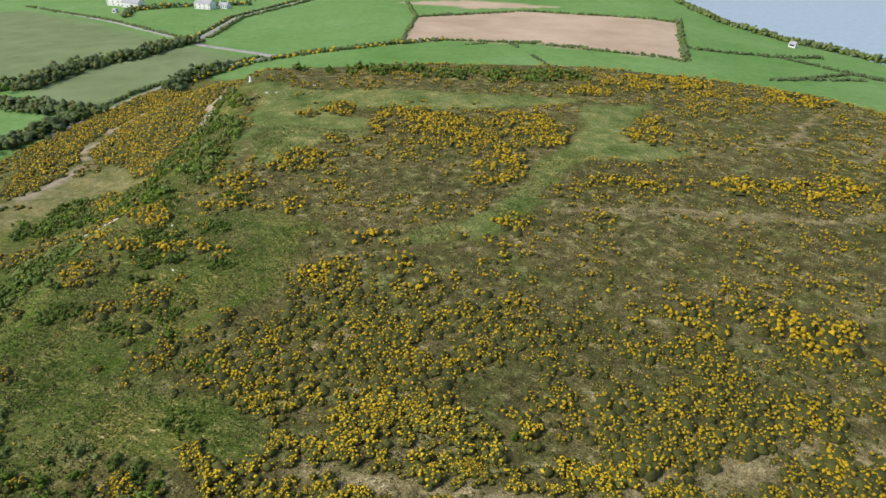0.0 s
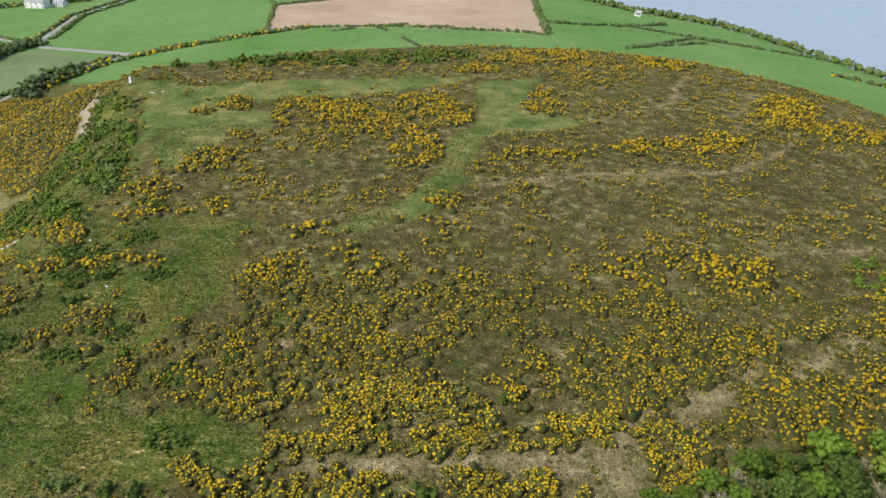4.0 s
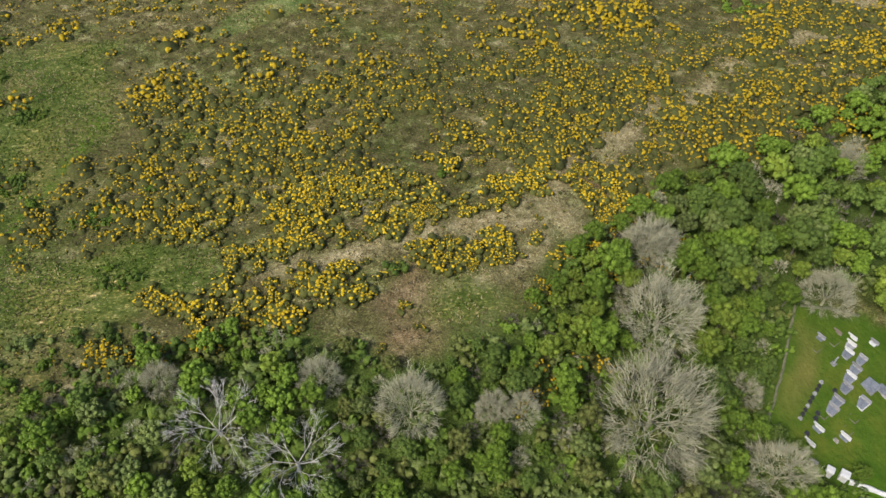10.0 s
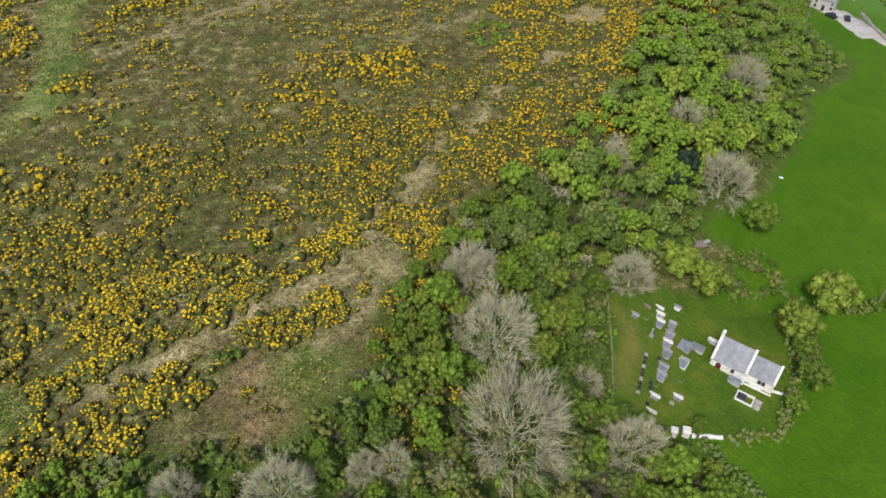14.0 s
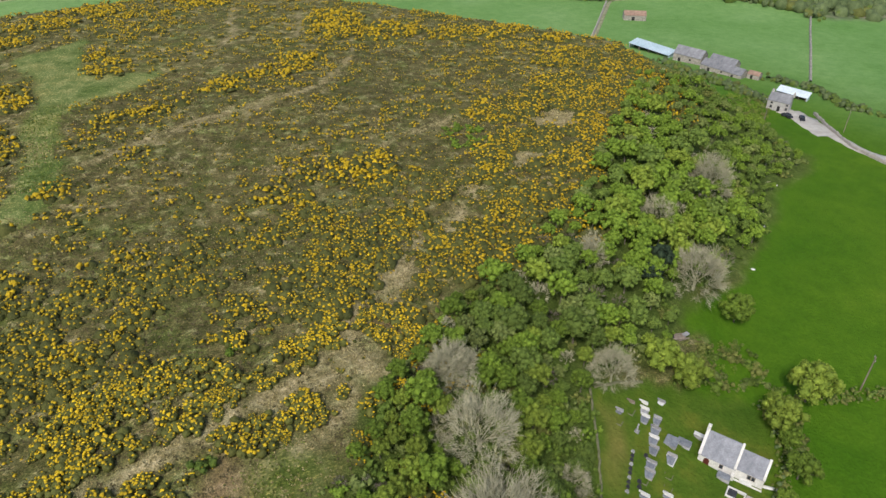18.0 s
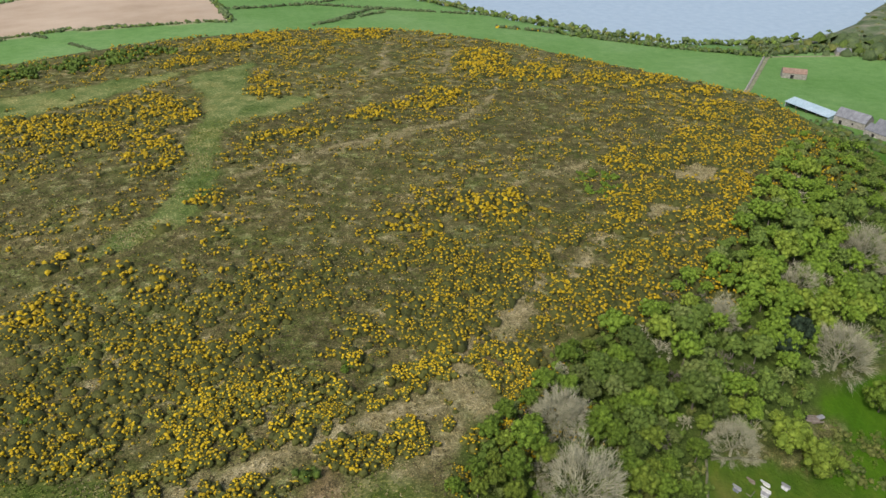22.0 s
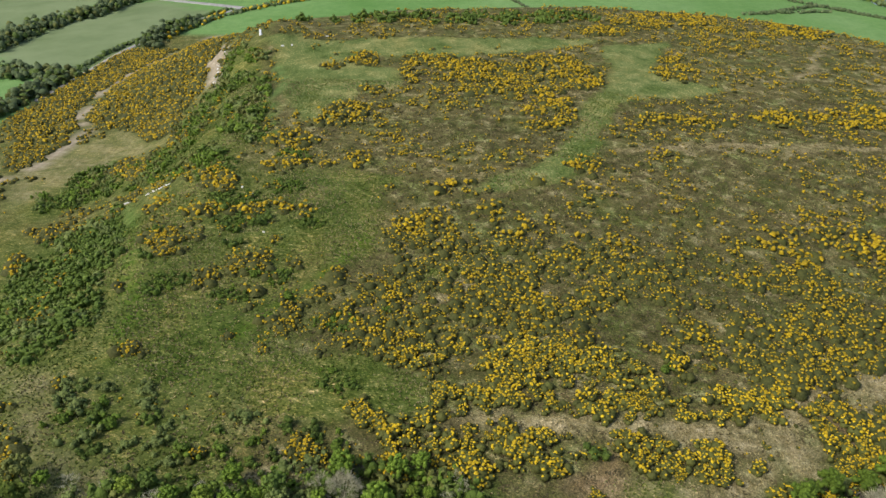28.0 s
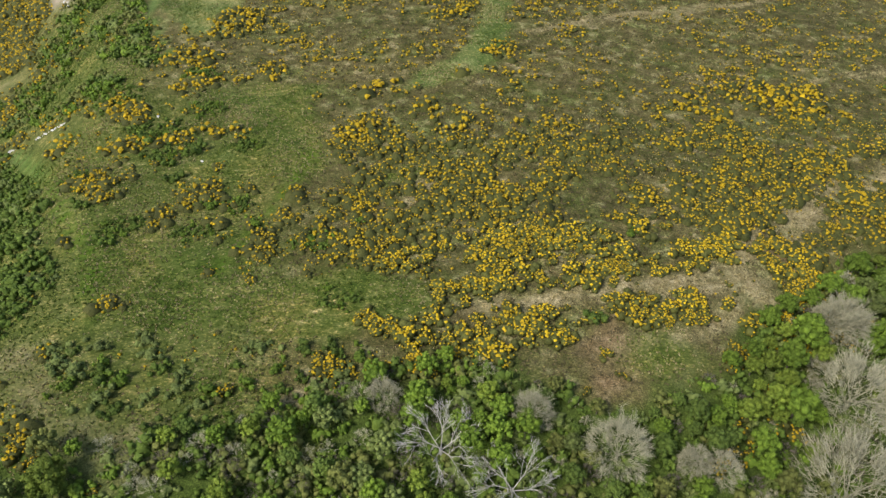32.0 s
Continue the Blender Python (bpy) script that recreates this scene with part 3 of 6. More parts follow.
def lane_strip(width, points, label, mat, seed):
    """A lane laid on the ground, with rounded shoulders and ragged edges."""
    r = np.random.default_rng(seed)
    rows = []
    for (ax, ay), (bx, by) in zip(points, points[1:]):
        k = max(2, int(math.hypot(bx - ax, by - ay) / 2.5))
        rows += [(ax + (bx - ax) * t / k, ay + (by - ay) * t / k, bx - ax, by - ay) for t in range(k)]
    rows.append((*points[-1], rows[-1][2], rows[-1][3]))
    xs = np.array(rows)
    d = xs[:, 2:] / np.linalg.norm(xs[:, 2:], axis=1, keepdims=True)
    for _ in range(6):
        xs[1:-1, :2] = (xs[:-2, :2] + 2 * xs[1:-1, :2] + xs[2:, :2]) / 4
    side = np.stack([-d[:, 1], d[:, 0]], -1)
    cols = []
    for k, lift in ((-1.15, -0.5), (-1.0, 0.16), (-0.4, 0.22), (0.4, 0.22), (1.0, 0.16), (1.15, -0.5)):
        q = xs[:, :2] + side * (width * (k + 0.08 * r.normal(0, 1, len(xs)))[:, None] if abs(k) >= 1 else width * k)
        cols.append(np.c_[q, height(q[:, 0], q[:, 1]) + lift])
    v = np.stack(cols, 1).reshape(-1, 3)
    f = [(i * 6 + c, i * 6 + c + 1, i * 6 + c + 7, i * 6 + c + 6) for i in range(len(xs) - 1) for c in range(5)]
    return tagged(new("road", mesh_of("road", v, f, [mat], smooth=True)), label, "lane", kind="structure")


FARM_TRACK = mottled("grassy_farm_track", (0.13, 0.17, 0.06), (0.34, 0.31, 0.22), 0.5, 0.95)
for k, (w, pts) in enumerate(LANES):
    lane_strip(w, pts, ("narrow pale tarmac country lane", "lane climbing to the white houses", "stony farm track beside a wall", "concrete lane into the farmyard", "rough track at the foot of the hill")[k], CONCRETE if k == 3 else FARM_TRACK if k == 2 else LANE_TOP, k)
lane_strip(4.4, [(247, 114), (243, 106), (234, 92)], "pale concrete farmyard apron", CONCRETE, 9)


def sea_material():
    m, n, l, b = material("seawater", 0.25)
    at = n.new("ShaderNodeTexCoord").outputs["Object"]
    t = noise_tex(n, l, 0.15, 6, 0.6, at)
    r = ramp(n, [(0.3, (0.33, 0.41, 0.47)), (0.7, (0.38, 0.46, 0.52))])
    l.new(t.outputs[0], r.inputs[0])
    l.new(r.outputs[0], b.inputs["Base Color"])
    b.inputs["Specular IOR Level"].default_value = 0.5
    bump(n, l, b, t.outputs[0], 0.5, 0.3)
    return m


sea, _, _ = sheet("water", np.linspace(-3500, 4500, 12), np.linspace(-1800, 4600, 12), lambda x, y: 0 * x, sea_material())
tagged(sea, "calm pale blue grey sea below the cliffs", "sea", kind="structure")

# ---- plants: helpers ----
rng = np.random.default_rng(11)


def leaf_material(name, dark, light, rough=0.75, leafy=0.4):
    """Foliage whose tone changes from clump to clump and from plant to plant."""
    m, n, l, b = material(name, rough)
    at = n.new("ShaderNodeTexCoord").outputs["Object"]
    isl = n.new("ShaderNodeNewGeometry").outputs["Random Per Island"]
    fine = noise_tex(n, l, 2.6, 4, 0.7, at)
    spread = n.new("ShaderNodeMapRange")
    spread.inputs[1].default_value, spread.inputs[2].default_value = 0.28, 0.72
    l.new(fine.outputs[0], spread.inputs[0])
    both = n.new("ShaderNodeMix")
    both.inputs[0].default_value = leafy
    l.new(spread.outputs[0], both.inputs[2])
    l.new(isl, both.inputs[3])
    r = ramp(n, [(0.0, dark), (1.0, light)])
    l.new(both.outputs[0], r.inputs[0])
    t = noise_tex(n, l, 0.5, 3, 0.6, at)
    v = ramp(n, [(0.3, (0.74, 0.77, 0.74)), (0.7, (1.22, 1.18, 1.14))])
    l.new(t.outputs[0], v.inputs[0])
    col = mix(n, l, 1.0, r.outputs[0], v.outputs[0], "MULTIPLY")
    bump(n, l, b, noise_tex(n, l, 5.0, 3, 0.6, at).outputs[0], 0.7, 0.2)
    hsv = n.new("ShaderNodeHueSaturation")
    mr = n.new("ShaderNodeMapRange")
    mr.inputs[3].default_value, mr.inputs[4].default_value = 0.78, 1.25
    l.new(n.new("ShaderNodeObjectInfo").outputs["Random"], mr.inputs[0])
    l.new(mr.outputs[0], hsv.inputs["Value"])
    l.new(col, hsv.inputs["Color"])
    l.new(hsv.outputs[0], b.inputs["Base Color"])
    return m


GORSE_GREEN = leaf_material("gorse_spines", (0.04, 0.049, 0.01), (0.12, 0.126, 0.028))
GORSE_BLOOM = leaf_material("gorse_flowers", (0.28, 0.195, 0.01), (0.72, 0.505, 0.014), leafy=0.5)
HEATHER = leaf_material("heather_shoots", (0.05, 0.042, 0.016), (0.15, 0.125, 0.055))
DEAD_GRASS = leaf_material("dry_grass_blades", (0.22, 0.185, 0.075), (0.52, 0.46, 0.25))
TURF_BLADE = leaf_material("grass_blades", (0.05, 0.09, 0.01), (0.2, 0.25, 0.048))
LEAVES = [leaf_material("fresh_leaves", (0.052, 0.098, 0.009), (0.17, 0.255, 0.028)), leaf_material("dark_leaves", (0.045, 0.08, 0.013), (0.14, 0.2, 0.036)),
          leaf_material("yellow_green_leaves", (0.075, 0.12, 0.013), (0.21, 0.275, 0.036)), leaf_material("budding_leaves", (0.06, 0.075, 0.016), (0.185, 0.205, 0.052)),
          leaf_material("grey_green_leaves", (0.055, 0.085, 0.018), (0.2, 0.245, 0.07))]
SCRUB_LEAF = leaf_material("scrub_leaves", (0.038, 0.07, 0.009), (0.13, 0.19, 0.028))
HEDGE_LEAF = leaf_material("hedge_leaves", (0.045, 0.075, 0.024), (0.145, 0.19, 0.08))
IVY = leaf_material("evergreen_leaves", (0.012, 0.025, 0.012), (0.03, 0.05, 0.025))
BARK = mottled("bark", (0.09, 0.075, 0.055), (0.2, 0.175, 0.14), 1.2)
GREY_BARK = mottled("grey_bark", (0.25, 0.24, 0.15), (0.46, 0.44, 0.3), 1.2, per_object=0.12)
DEAD_BARK = mottled("bleached_bark", (0.36, 0.34, 0.3), (0.6, 0.57, 0.51), 1.5)


def tufts(pos, out, size, rng, spread=0.8):
    """A small leafy scale for each place, facing roughly along out."""
    n = len(pos)
    out = out + rng.normal(0, spread, (n, 3))
    out /= np.linalg.norm(out, axis=1, keepdims=True) + 1e-9
    a = np.cross(out, rng.normal(0, 1, (n, 3)))
    a /= np.linalg.norm(a, axis=1, keepdims=True) + 1e-9
    b = np.cross(out, a)
    s = (size * rng.uniform(0.75, 1.7, n))[:, None]
    k = rng.uniform(0.7, 1.25, n)[:, None]
    v = np.stack([pos - a * s - b * s * k * 0.6, pos + a * s * 0.9 - b * s * k * 0.5, pos + a * s * 0.1 + b * s * k + out * s * 0.3], 1)
    return v.reshape(-1, 3), np.arange(3 * n).reshape(-1, 3)


def quads_to_tris(f):
    return np.concatenate([f[:, [0, 1, 2]], f[:, [0, 2, 3]]])


class Heap:
    """Many plants joined into one object of kind stuff."""

    def __init__(self, mats):
        self.mats, self.v, self.f, self.m, self.n = mats, [], [], [], 0

    def add(self, pieces, m):
        m = np.array(m)
        for v, f, mat in pieces:
            self.v.append(v @ m[:3, :3].T + m[:3, 3])
            self.f.append((f if f.shape[1] == 3 else quads_to_tris(f)) + self.n)
            self.m.append(np.full(len(self.f[-1]), self.mats.index(mat)))
            self.n += len(v)

    def build(self, name, label, category):
        if not self.v:
            return
        ob = new(name, mesh_of(name, np.concatenate(self.v), np.concatenate(self.f), self.mats, np.concatenate(self.m), True))
        return tagged(ob, label, category, kind="stuff")


def lobes_surface(lobes, per, rng, up=0.0):
    """Places on the outside of a heap of balls (x, y, z, r), with the way out there."""
    pos, out = [], []
    for x, y, z, r in lobes:
        k = max(4, int(per * r * r))
        d = rng.normal(0, 1, (k, 3))
        d[:, 2] += up
        d /= np.linalg.norm(d, axis=1, keepdims=True)
        pos.append(np.array([x, y, z]) + d * r * rng.uniform(0.75, 1.08, (k, 1)))
        out.append(d)
    pos, out = np.concatenate(pos), np.concatenate(out)
    keep = np.ones(len(pos), bool)
    for x, y, z, r in lobes:
        keep &= np.linalg.norm(pos - (x, y, z), axis=1) > r * 0.72
    return pos[keep & (pos[:, 2] > 0.02)], out[keep & (pos[:, 2] > 0.02)]


def ball(subdivisions):
    bm = bmesh.new()
    bmesh.ops.create_icosphere(bm, subdivisions=subdivisions, radius=1.0)
    v, f = np.array([q.co for q in bm.verts]), np.array([[q.index for q in face.verts] for face in bm.faces])
    bm.free()
    return v, f


BALL = {k: ball(k) for k in (1, 2)}


def mound(lobes, rng, fine=1, fill=0.9):
    """The closed, knobbly body of a heap of balls (x, y, z, r), without what lies inside it or under the ground."""
    vs, fs, n = [], [], 0
    bv, bf = BALL[fine]
    for k, (x, y, z, r) in enumerate(lobes):
        v = bv * (r * fill * rng.uniform(0.7, 1.2, (len(bv), 1))) + (x, y, z)
        mid = v[bf].mean(1)
        keep = mid[:, 2] > -0.1
        for j, (a, b, c, q) in enumerate(lobes):
            if j != k:
                keep &= np.linalg.norm(mid - (a, b, c), axis=1) > q * fill * 0.74
        vs.append(v)
        fs.append(bf[keep] + n)
        n += len(v)
    v, f = np.concatenate(vs), np.concatenate(fs)
    used = np.unique(f)
    at = np.zeros(len(v), int)
    at[used] = np.arange(len(used))
    return v[used], at[f]


def domes(pos, out, size, rng, sides=5, flat=0.75):
    """A small rounded clump of shoots or flowers for each place, swelling along out."""
    n = len(pos)
    out = out + rng.normal(0, 0.25, (n, 3))
    out /= np.linalg.norm(out, axis=1, keepdims=True) + 1e-9
    a = np.cross(out, rng.normal(0, 1, (n, 3)))
    a /= np.linalg.norm(a, axis=1, keepdims=True) + 1e-9
    b = np.cross(out, a)
    s = (size * rng.uniform(0.55, 1.5, n))[:, None]
    rows = [pos + out * s * flat]
    for wide, up in ((0.74, 0.5), (1.0, -0.2)):
        for k in range(sides):
            t = 6.2832 * (k + 0.5 * (up < 0)) / sides
            w = wide * rng.uniform(0.8, 1.2, (n, 1))
            rows.append(pos + (a * math.cos(t) + b * math.sin(t)) * s * w + out * s * (up * flat * rng.uniform(0.7, 1.3, (n, 1))))
    v = np.stack(rows, 1).reshape(-1, 3)
    one = []
    for k in range(sides):
        i, j = 1 + k, 1 + (k + 1) % sides
        one += [(0, i, j), (i, i + sides, j), (j, i + sides, j + sides)]
    return v, (np.arange(n)[:, None, None] * (1 + 2 * sides) + np.array(one)).reshape(-1, 3)


def limb(p0, p1, r0, r1, sides=5):
    d = np.subtract(p1, p0)
    d = d / (np.linalg.norm(d) + 1e-9)
    a = np.cross(d, (0.31, 0.92, 0.17))
    a /= np.linalg.norm(a)
    b = np.cross(d, a)
    ang = np.arange(sides) * 2 * math.pi / sides
    ring = np.cos(ang)[:, None] * a + np.sin(ang)[:, None] * b
    v = np.concatenate([np.asarray(p0) + ring * r0, np.asarray(p1) + ring * r1])
    i = np.arange(sides)
    return v, np.stack([i, (i + 1) % sides, (i + 1) % sides + sides, i + sides], -1)


def joined(pieces):
    vs, fs, n = [], [], 0
    for v, f in pieces:
        vs.append(v)
        fs.append(f + n)
        n += len(v)
    return np.concatenate(vs), np.concatenate(fs)


def z_at(x, y):
    return float(height(np.array([x]), np.array([y]))[0])


def part(name, mesh, parent, label=""):
    ob = new(name, mesh)
    ob.parent = parent
    return tagged(ob, label)


def turned(x, y, angle, s=1.0, sink=0.0):
    return Matrix.Translation((x, y, z_at(x, y) - sink)) @ Matrix.Rotation(angle, 4, "Z") @ Matrix.Diagonal((s, s, s, 1))


def put_copy(thing, m, label="", group=""):
    """A copy of a thing at m, whose scale counts too."""
    ob = copy_thing(thing, Matrix.Identity(4))
    ob.matrix_basis = m
    return tagged(ob, label, group=group)


def scattered(count, box, rng, gap):
    """Uneven places in a box, none nearer to another than gap(x, y)."""
    x0, y0, x1, y1 = box
    pts, cells = [], {}
    cell = 6.0
    for x, y in zip(rng.uniform(x0, x1, count), rng.uniform(y0, y1, count)):
        g = gap(x, y)
        if g is None:
            continue
        i, j = int(x // cell), int(y // cell)
        if all((x - a) ** 2 + (y - b) ** 2 > g * g for u in (-1, 0, 1) for v in (-1, 0, 1) for a, b in cells.get((i + u, j + v), ())):
            cells.setdefault((i, j), []).append((x, y))
            pts.append((x, y))
    return pts


# ---- gorse ----
def gorse_shape(rng, bloom, detail):
    """The spiny body of a bush and the clumps of flower on it, finely or roughly built."""
    n = int(rng.integers(4, 8))
    lobes = [(rng.normal(0, 0.45), rng.normal(0, 0.45), rng.uniform(0.15, 0.45), rng.uniform(0.34, 0.58)) for _ in range(n)]
    size, per = ((0.11, 44), (0.135, 30), (0.29, 10))[detail]
    if detail == 0:
        v1, f1 = mound(lobes, rng)
        pos, out = lobes_surface(lobes, 30, rng, 0.3)
        tv, tf = tufts(pos, out, np.full(len(pos), 0.1), rng, 0.5)
        v1, f1 = joined([(v1, f1), (tv, tf)])
    else:
        at = np.array(lobes)[:5 - 2 * detail]
        v1, f1 = domes(at[:, :3] * (1, 1, 0.5), np.tile((0, 0, 1.0), (len(at), 1)), at[:, 3] * (1.25 if detail == 1 else 1.7), rng, 4, 0.9 if detail == 1 else 0.7)
    pos, out = lobes_surface(lobes, per, rng, 0.8)
    lump = 0.6 * np.sin(pos[:, 0] * 7 + n) * np.sin(pos[:, 1] * 7.7 + 2 * n) + 1.6 * (pos[:, 2] - 0.45) + rng.normal(0, 0.3, len(pos))
    keep = np.argsort(-lump)[:max(2, int(len(lump) * bloom))]
    keep = rng.permutation(keep)
    pos, out = pos[keep][:(99, 13, 4)[detail]], out[keep][:(99, 13, 4)[detail]]
    return (v1, f1), domes(pos, out + (0, 0, 0.3), np.full(len(pos), size), rng, (5, 4, 3)[detail])


GORSE_ALL = [[gorse_shape(np.random.default_rng(100 + k), (0.68, 0.56, 0.5, 0.38, 0.62, 0.3)[k], detail) for k in range(6)] for detail in range(3)]
GORSE = GORSE_ALL[0]
gorse_things = []
for k, ((v1, f1), (v2, f2)) in enumerate(GORSE):
    g = new("gorse_bush")
    tagged(g, ("spiny gorse bush thick with yellow blossom on the heath", "low gorse bush in part yellow bloom among heather")[k in (3, 5)], "gorse bush", "gorse bushes on the hill")
    part("foliage", mesh_of("foliage", v1, f1, [GORSE_GREEN], smooth=True), g)
    part("blossom", mesh_of("blossom", v2, f2, [GORSE_BLOOM], smooth=True), g, "deep yellow pea flowers")
    gorse_things.append(g)

ALL_BELTS = np.array(HEATH_BACK + HEATH_FAR + FRONT_WEST + FRONT_SPOTS + WEST_BANK + FRONT_MID + FRONT_LOW + TRAIL_SIDE + WOOD_EDGE + EAST_EDGE, float)


def gorse_share(x, y):
    """How thick the gorse stands at places, 0 to 1."""
    out = np.zeros(np.shape(x))
    for bx, by, rx, ry, turn, d in ALL_BELTS:
        c, s = math.cos(radians(turn)), math.sin(radians(turn))
        q = (((x - bx) * c + (y - by) * s) / rx) ** 2 + (((y - by) * c - (x - bx) * s) / ry) ** 2
        out = np.maximum(out, min(d, 0.78) * (1 - ease(q, 0.6, 1.6)))
    for d, p in GORSE_PLOTS:
        out = np.maximum(out, d * plots(x, y, [p], 2.0))
    return out


N = 110000
cx, cy = rng.uniform(-185, 195, N), rng.uniform(36, 300, N)
cover = land_cover(cx, cy)
hill = np.maximum(ease(signed(cx, cy, RIM), -14, -6), cover["slope"])
hill = np.maximum(hill, ease(-cx, 46, 50) * ease(-cy, -72, -66))
patch = 0.5 + 0.3 * waves(cx, cy, 1.5, 5) + 0.35 * waves(cx, cy, 3.4, 6)
share = gorse_share(*wobble(cx, cy, 1.6))
front = ease(-cy + 0.25 * np.maximum(0, cx), -116, -84) * ease(cx, -34, -16)
open_heath = (0.17 + 0.6 * front) * (1 - cover["grass"]) * ease(waves(cx, cy, 8, 9), -0.7, 0.5) + 0.03 * cover["grass"] * ease(waves(cx, cy, 7, 13), 0.1, 0.6)
share = np.maximum(share, open_heath) * hill * (1 - 0.9 * cover["straw"]) * (1 - cover["bare"]) * (1 - 0.75 * plots(cx, cy, GRASS[:4], 1.0) * (share < 0.45)) * (1 + 0.9 * cover["slope"])
share *= 1 - 0.96 * np.maximum(strips(*wobble(cx, cy, 1.2), TRAILS, 0.9), plots(cx, cy, STRAW, 1.0))
share *= 1 - ease(signed(cx, cy, WOOD), -4, 0) * np.where(share < 0.45, 1.0, 0.97 * (cx > -40) * (cx < 10) * (cy < 52))
chosen = np.where(rng.uniform(0, 1, N) < share * (1 - 0.35 * ease(-cy, -66, -60)) * ease(patch, 0.12, 0.68) * np.where(share > 0.6, 1.0, 0.95))[0]
spots, cells = [], {}
for i in chosen:
    x, y = cx[i], cy[i]
    key = (int(x // 1.2), int(y // 1.2))
    if key in cells:
        continue
    cells[key] = 1
    spots.append((x, y, share[i]))
near = sorted(range(len(spots)), key=lambda i: (spots[i][1] - 64) ** 2 + 0.15 * (spots[i][0] - 10) ** 2)[:300]
single = set(near)
thicket = Heap([GORSE_GREEN, GORSE_BLOOM])
sx, sy = np.array([s[0] for s in spots]), np.array([s[1] for s in spots])
sz = height(sx, sy)


def thinned(v, f, step, grow):
    """Every step-th triangle, grown about its middle."""
    f = f[::step]
    t = v[f]
    mid = t.mean(1, keepdims=True)
    return ((t - mid) * grow + mid).reshape(-1, 3), np.arange(f.size).reshape(-1, 3)


GORSE_LOD = [[[(*g, m) for g, m in zip(bush, (GORSE_GREEN, GORSE_BLOOM))] for bush in level] for level in GORSE_ALL]
for i, (x, y, d) in enumerate(spots):
    k = int(rng.integers(0, 6)) if d > 0.35 else int(rng.choice([3, 5, 3, 5, 2]))
    if x < -90:
        k = int(rng.choice([0, 0, 1, 4]))
    s = rng.uniform(0.75, 1.7) * (1.0 if d > 0.35 else 0.75) * (1.2 if d > 0.5 and x > 60 else 1.0)
    m = Matrix.Translation((x, y, sz[i] - 0.08)) @ Matrix.Rotation(rng.uniform(0, 6.28), 4, "Z") @ Matrix.Diagonal((s * 1.05, s, s * 0.9, 1))
    if i in single:
        put_copy(gorse_things[k], m)
    else:
        thicket.add(GORSE_LOD[0 if y < 60 and x > -60 else 1 if y < 104 or d > 0.5 and 80 < x and y < 150 else 2][k], m)
SPRIGS = []
for k in range(4):
    r = np.random.default_rng(300 + k)
    p = np.c_[r.normal(0, 0.2, (2 + k % 2, 2)), np.full(2 + k % 2, 0.18)]
    up = np.tile((0, 0, 1.0), (len(p), 1))
    SPRIGS.append([(*domes(p[:1] * (1, 1, 0.3), up[:1], np.array([0.34]), r, 4, 0.8), GORSE_GREEN), (*domes(p, up, np.full(len(p), 0.18), r, 3), GORSE_BLOOM)])
n_low = 36000
lx, ly = rng.uniform(-60, 170, n_low), rng.uniform(55, 270, n_low)
lc = land_cover(lx, ly)
low = ease(signed(lx, ly, RIM), -6, 0) * (1 - lc["grass"]) * (1 - lc["straw"]) * (1 - lc["wood"]) * (0.1 + 0.3 * ease(waves(lx, ly, 6, 29), -0.6, 0.5))
pick = rng.uniform(0, 1, n_low) < low
lx, ly = lx[pick], ly[pick]
for x, y, z in zip(lx, ly, height(lx, ly)):
    s = rng.uniform(0.5, 1.0)
    thicket.add(SPRIGS[int(rng.integers(0, 4))], Matrix.Translation((x, y, z - 0.05)) @ Matrix.Rotation(rng.uniform(0, 6.28), 4, "Z") @ Matrix.Diagonal((s * 1.2, s * 1.2, s, 1)))
thicket.build("gorse_thicket", "wide thicket of yellow flowering gorse across the hilltop", "gorse")
for g in gorse_things:
    for o in (*g.children, g):
        bpy.data.objects.remove(o)


# ---- heather and grass ----
def sward(name, label, category, count, box, chance, size, tall, mat, seed, lean=0.5):
    r = np.random.default_rng(seed)
    x, y = r.uniform(box[0], box[2], count), r.uniform(box[1], box[3], count)
    keep = r.uniform(0, 1, count) < chance(x, y)
    x, y = x[keep], y[keep]
    n = len(x)
    z = height(x, y)
    base = np.stack([x, y, z - 0.02], -1)
    verts, faces = [], []
    for k in range(3):
        a = r.uniform(0, 6.28, n)
        d = np.stack([np.cos(a), np.sin(a), 0 * a], -1)
        side = np.stack([-np.sin(a), np.cos(a), 0 * a], -1)
        s, h = (size * r.uniform(0.6, 1.4, n))[:, None], (tall * r.uniform(0.6, 1.4, n))[:, None]
        mid = base + d * s * 0.4
        top = mid + d * s * lean + np.array([0, 0, 1.0]) * h
        verts.append(np.stack([mid - side * s, mid + side * s, top], 1))
    v = np.concatenate(verts).reshape(-1, 3)
    ob = new(name, mesh_of(name, v, np.arange(len(v)).reshape(-1, 3), [mat]))
    return tagged(ob, label, category, kind="stuff")


def on_heath(x, y):
    c = land_cover(x, y)
    return ease(signed(x, y, RIM), -12, -4) * (1 - c["grass"]) * (1 - c["straw"]) * (1 - c["wood"]) * (1 - c["field"]) * ease(waves(x, y, 4, 21), -0.75, 0.1)


def on_turf(x, y):
    c = land_cover(x, y)
    return c["grass"] * (1 - c["field"]) * ease(waves(x, y, 5, 31), -0.6, 0.4)


def on_straw(x, y):
    c = land_cover(x, y)
    return np.maximum(0.8 * c["straw"], 0.6 * c["grass"] * ease(waves(x, y, 5, 41), -0.3, 0.5) + 0.16 * ease(waves(x, y, 5, 43), 0.05, 0.5)) * ease(signed(x, y, RIM), -8, 0) * (1 - c["field"])


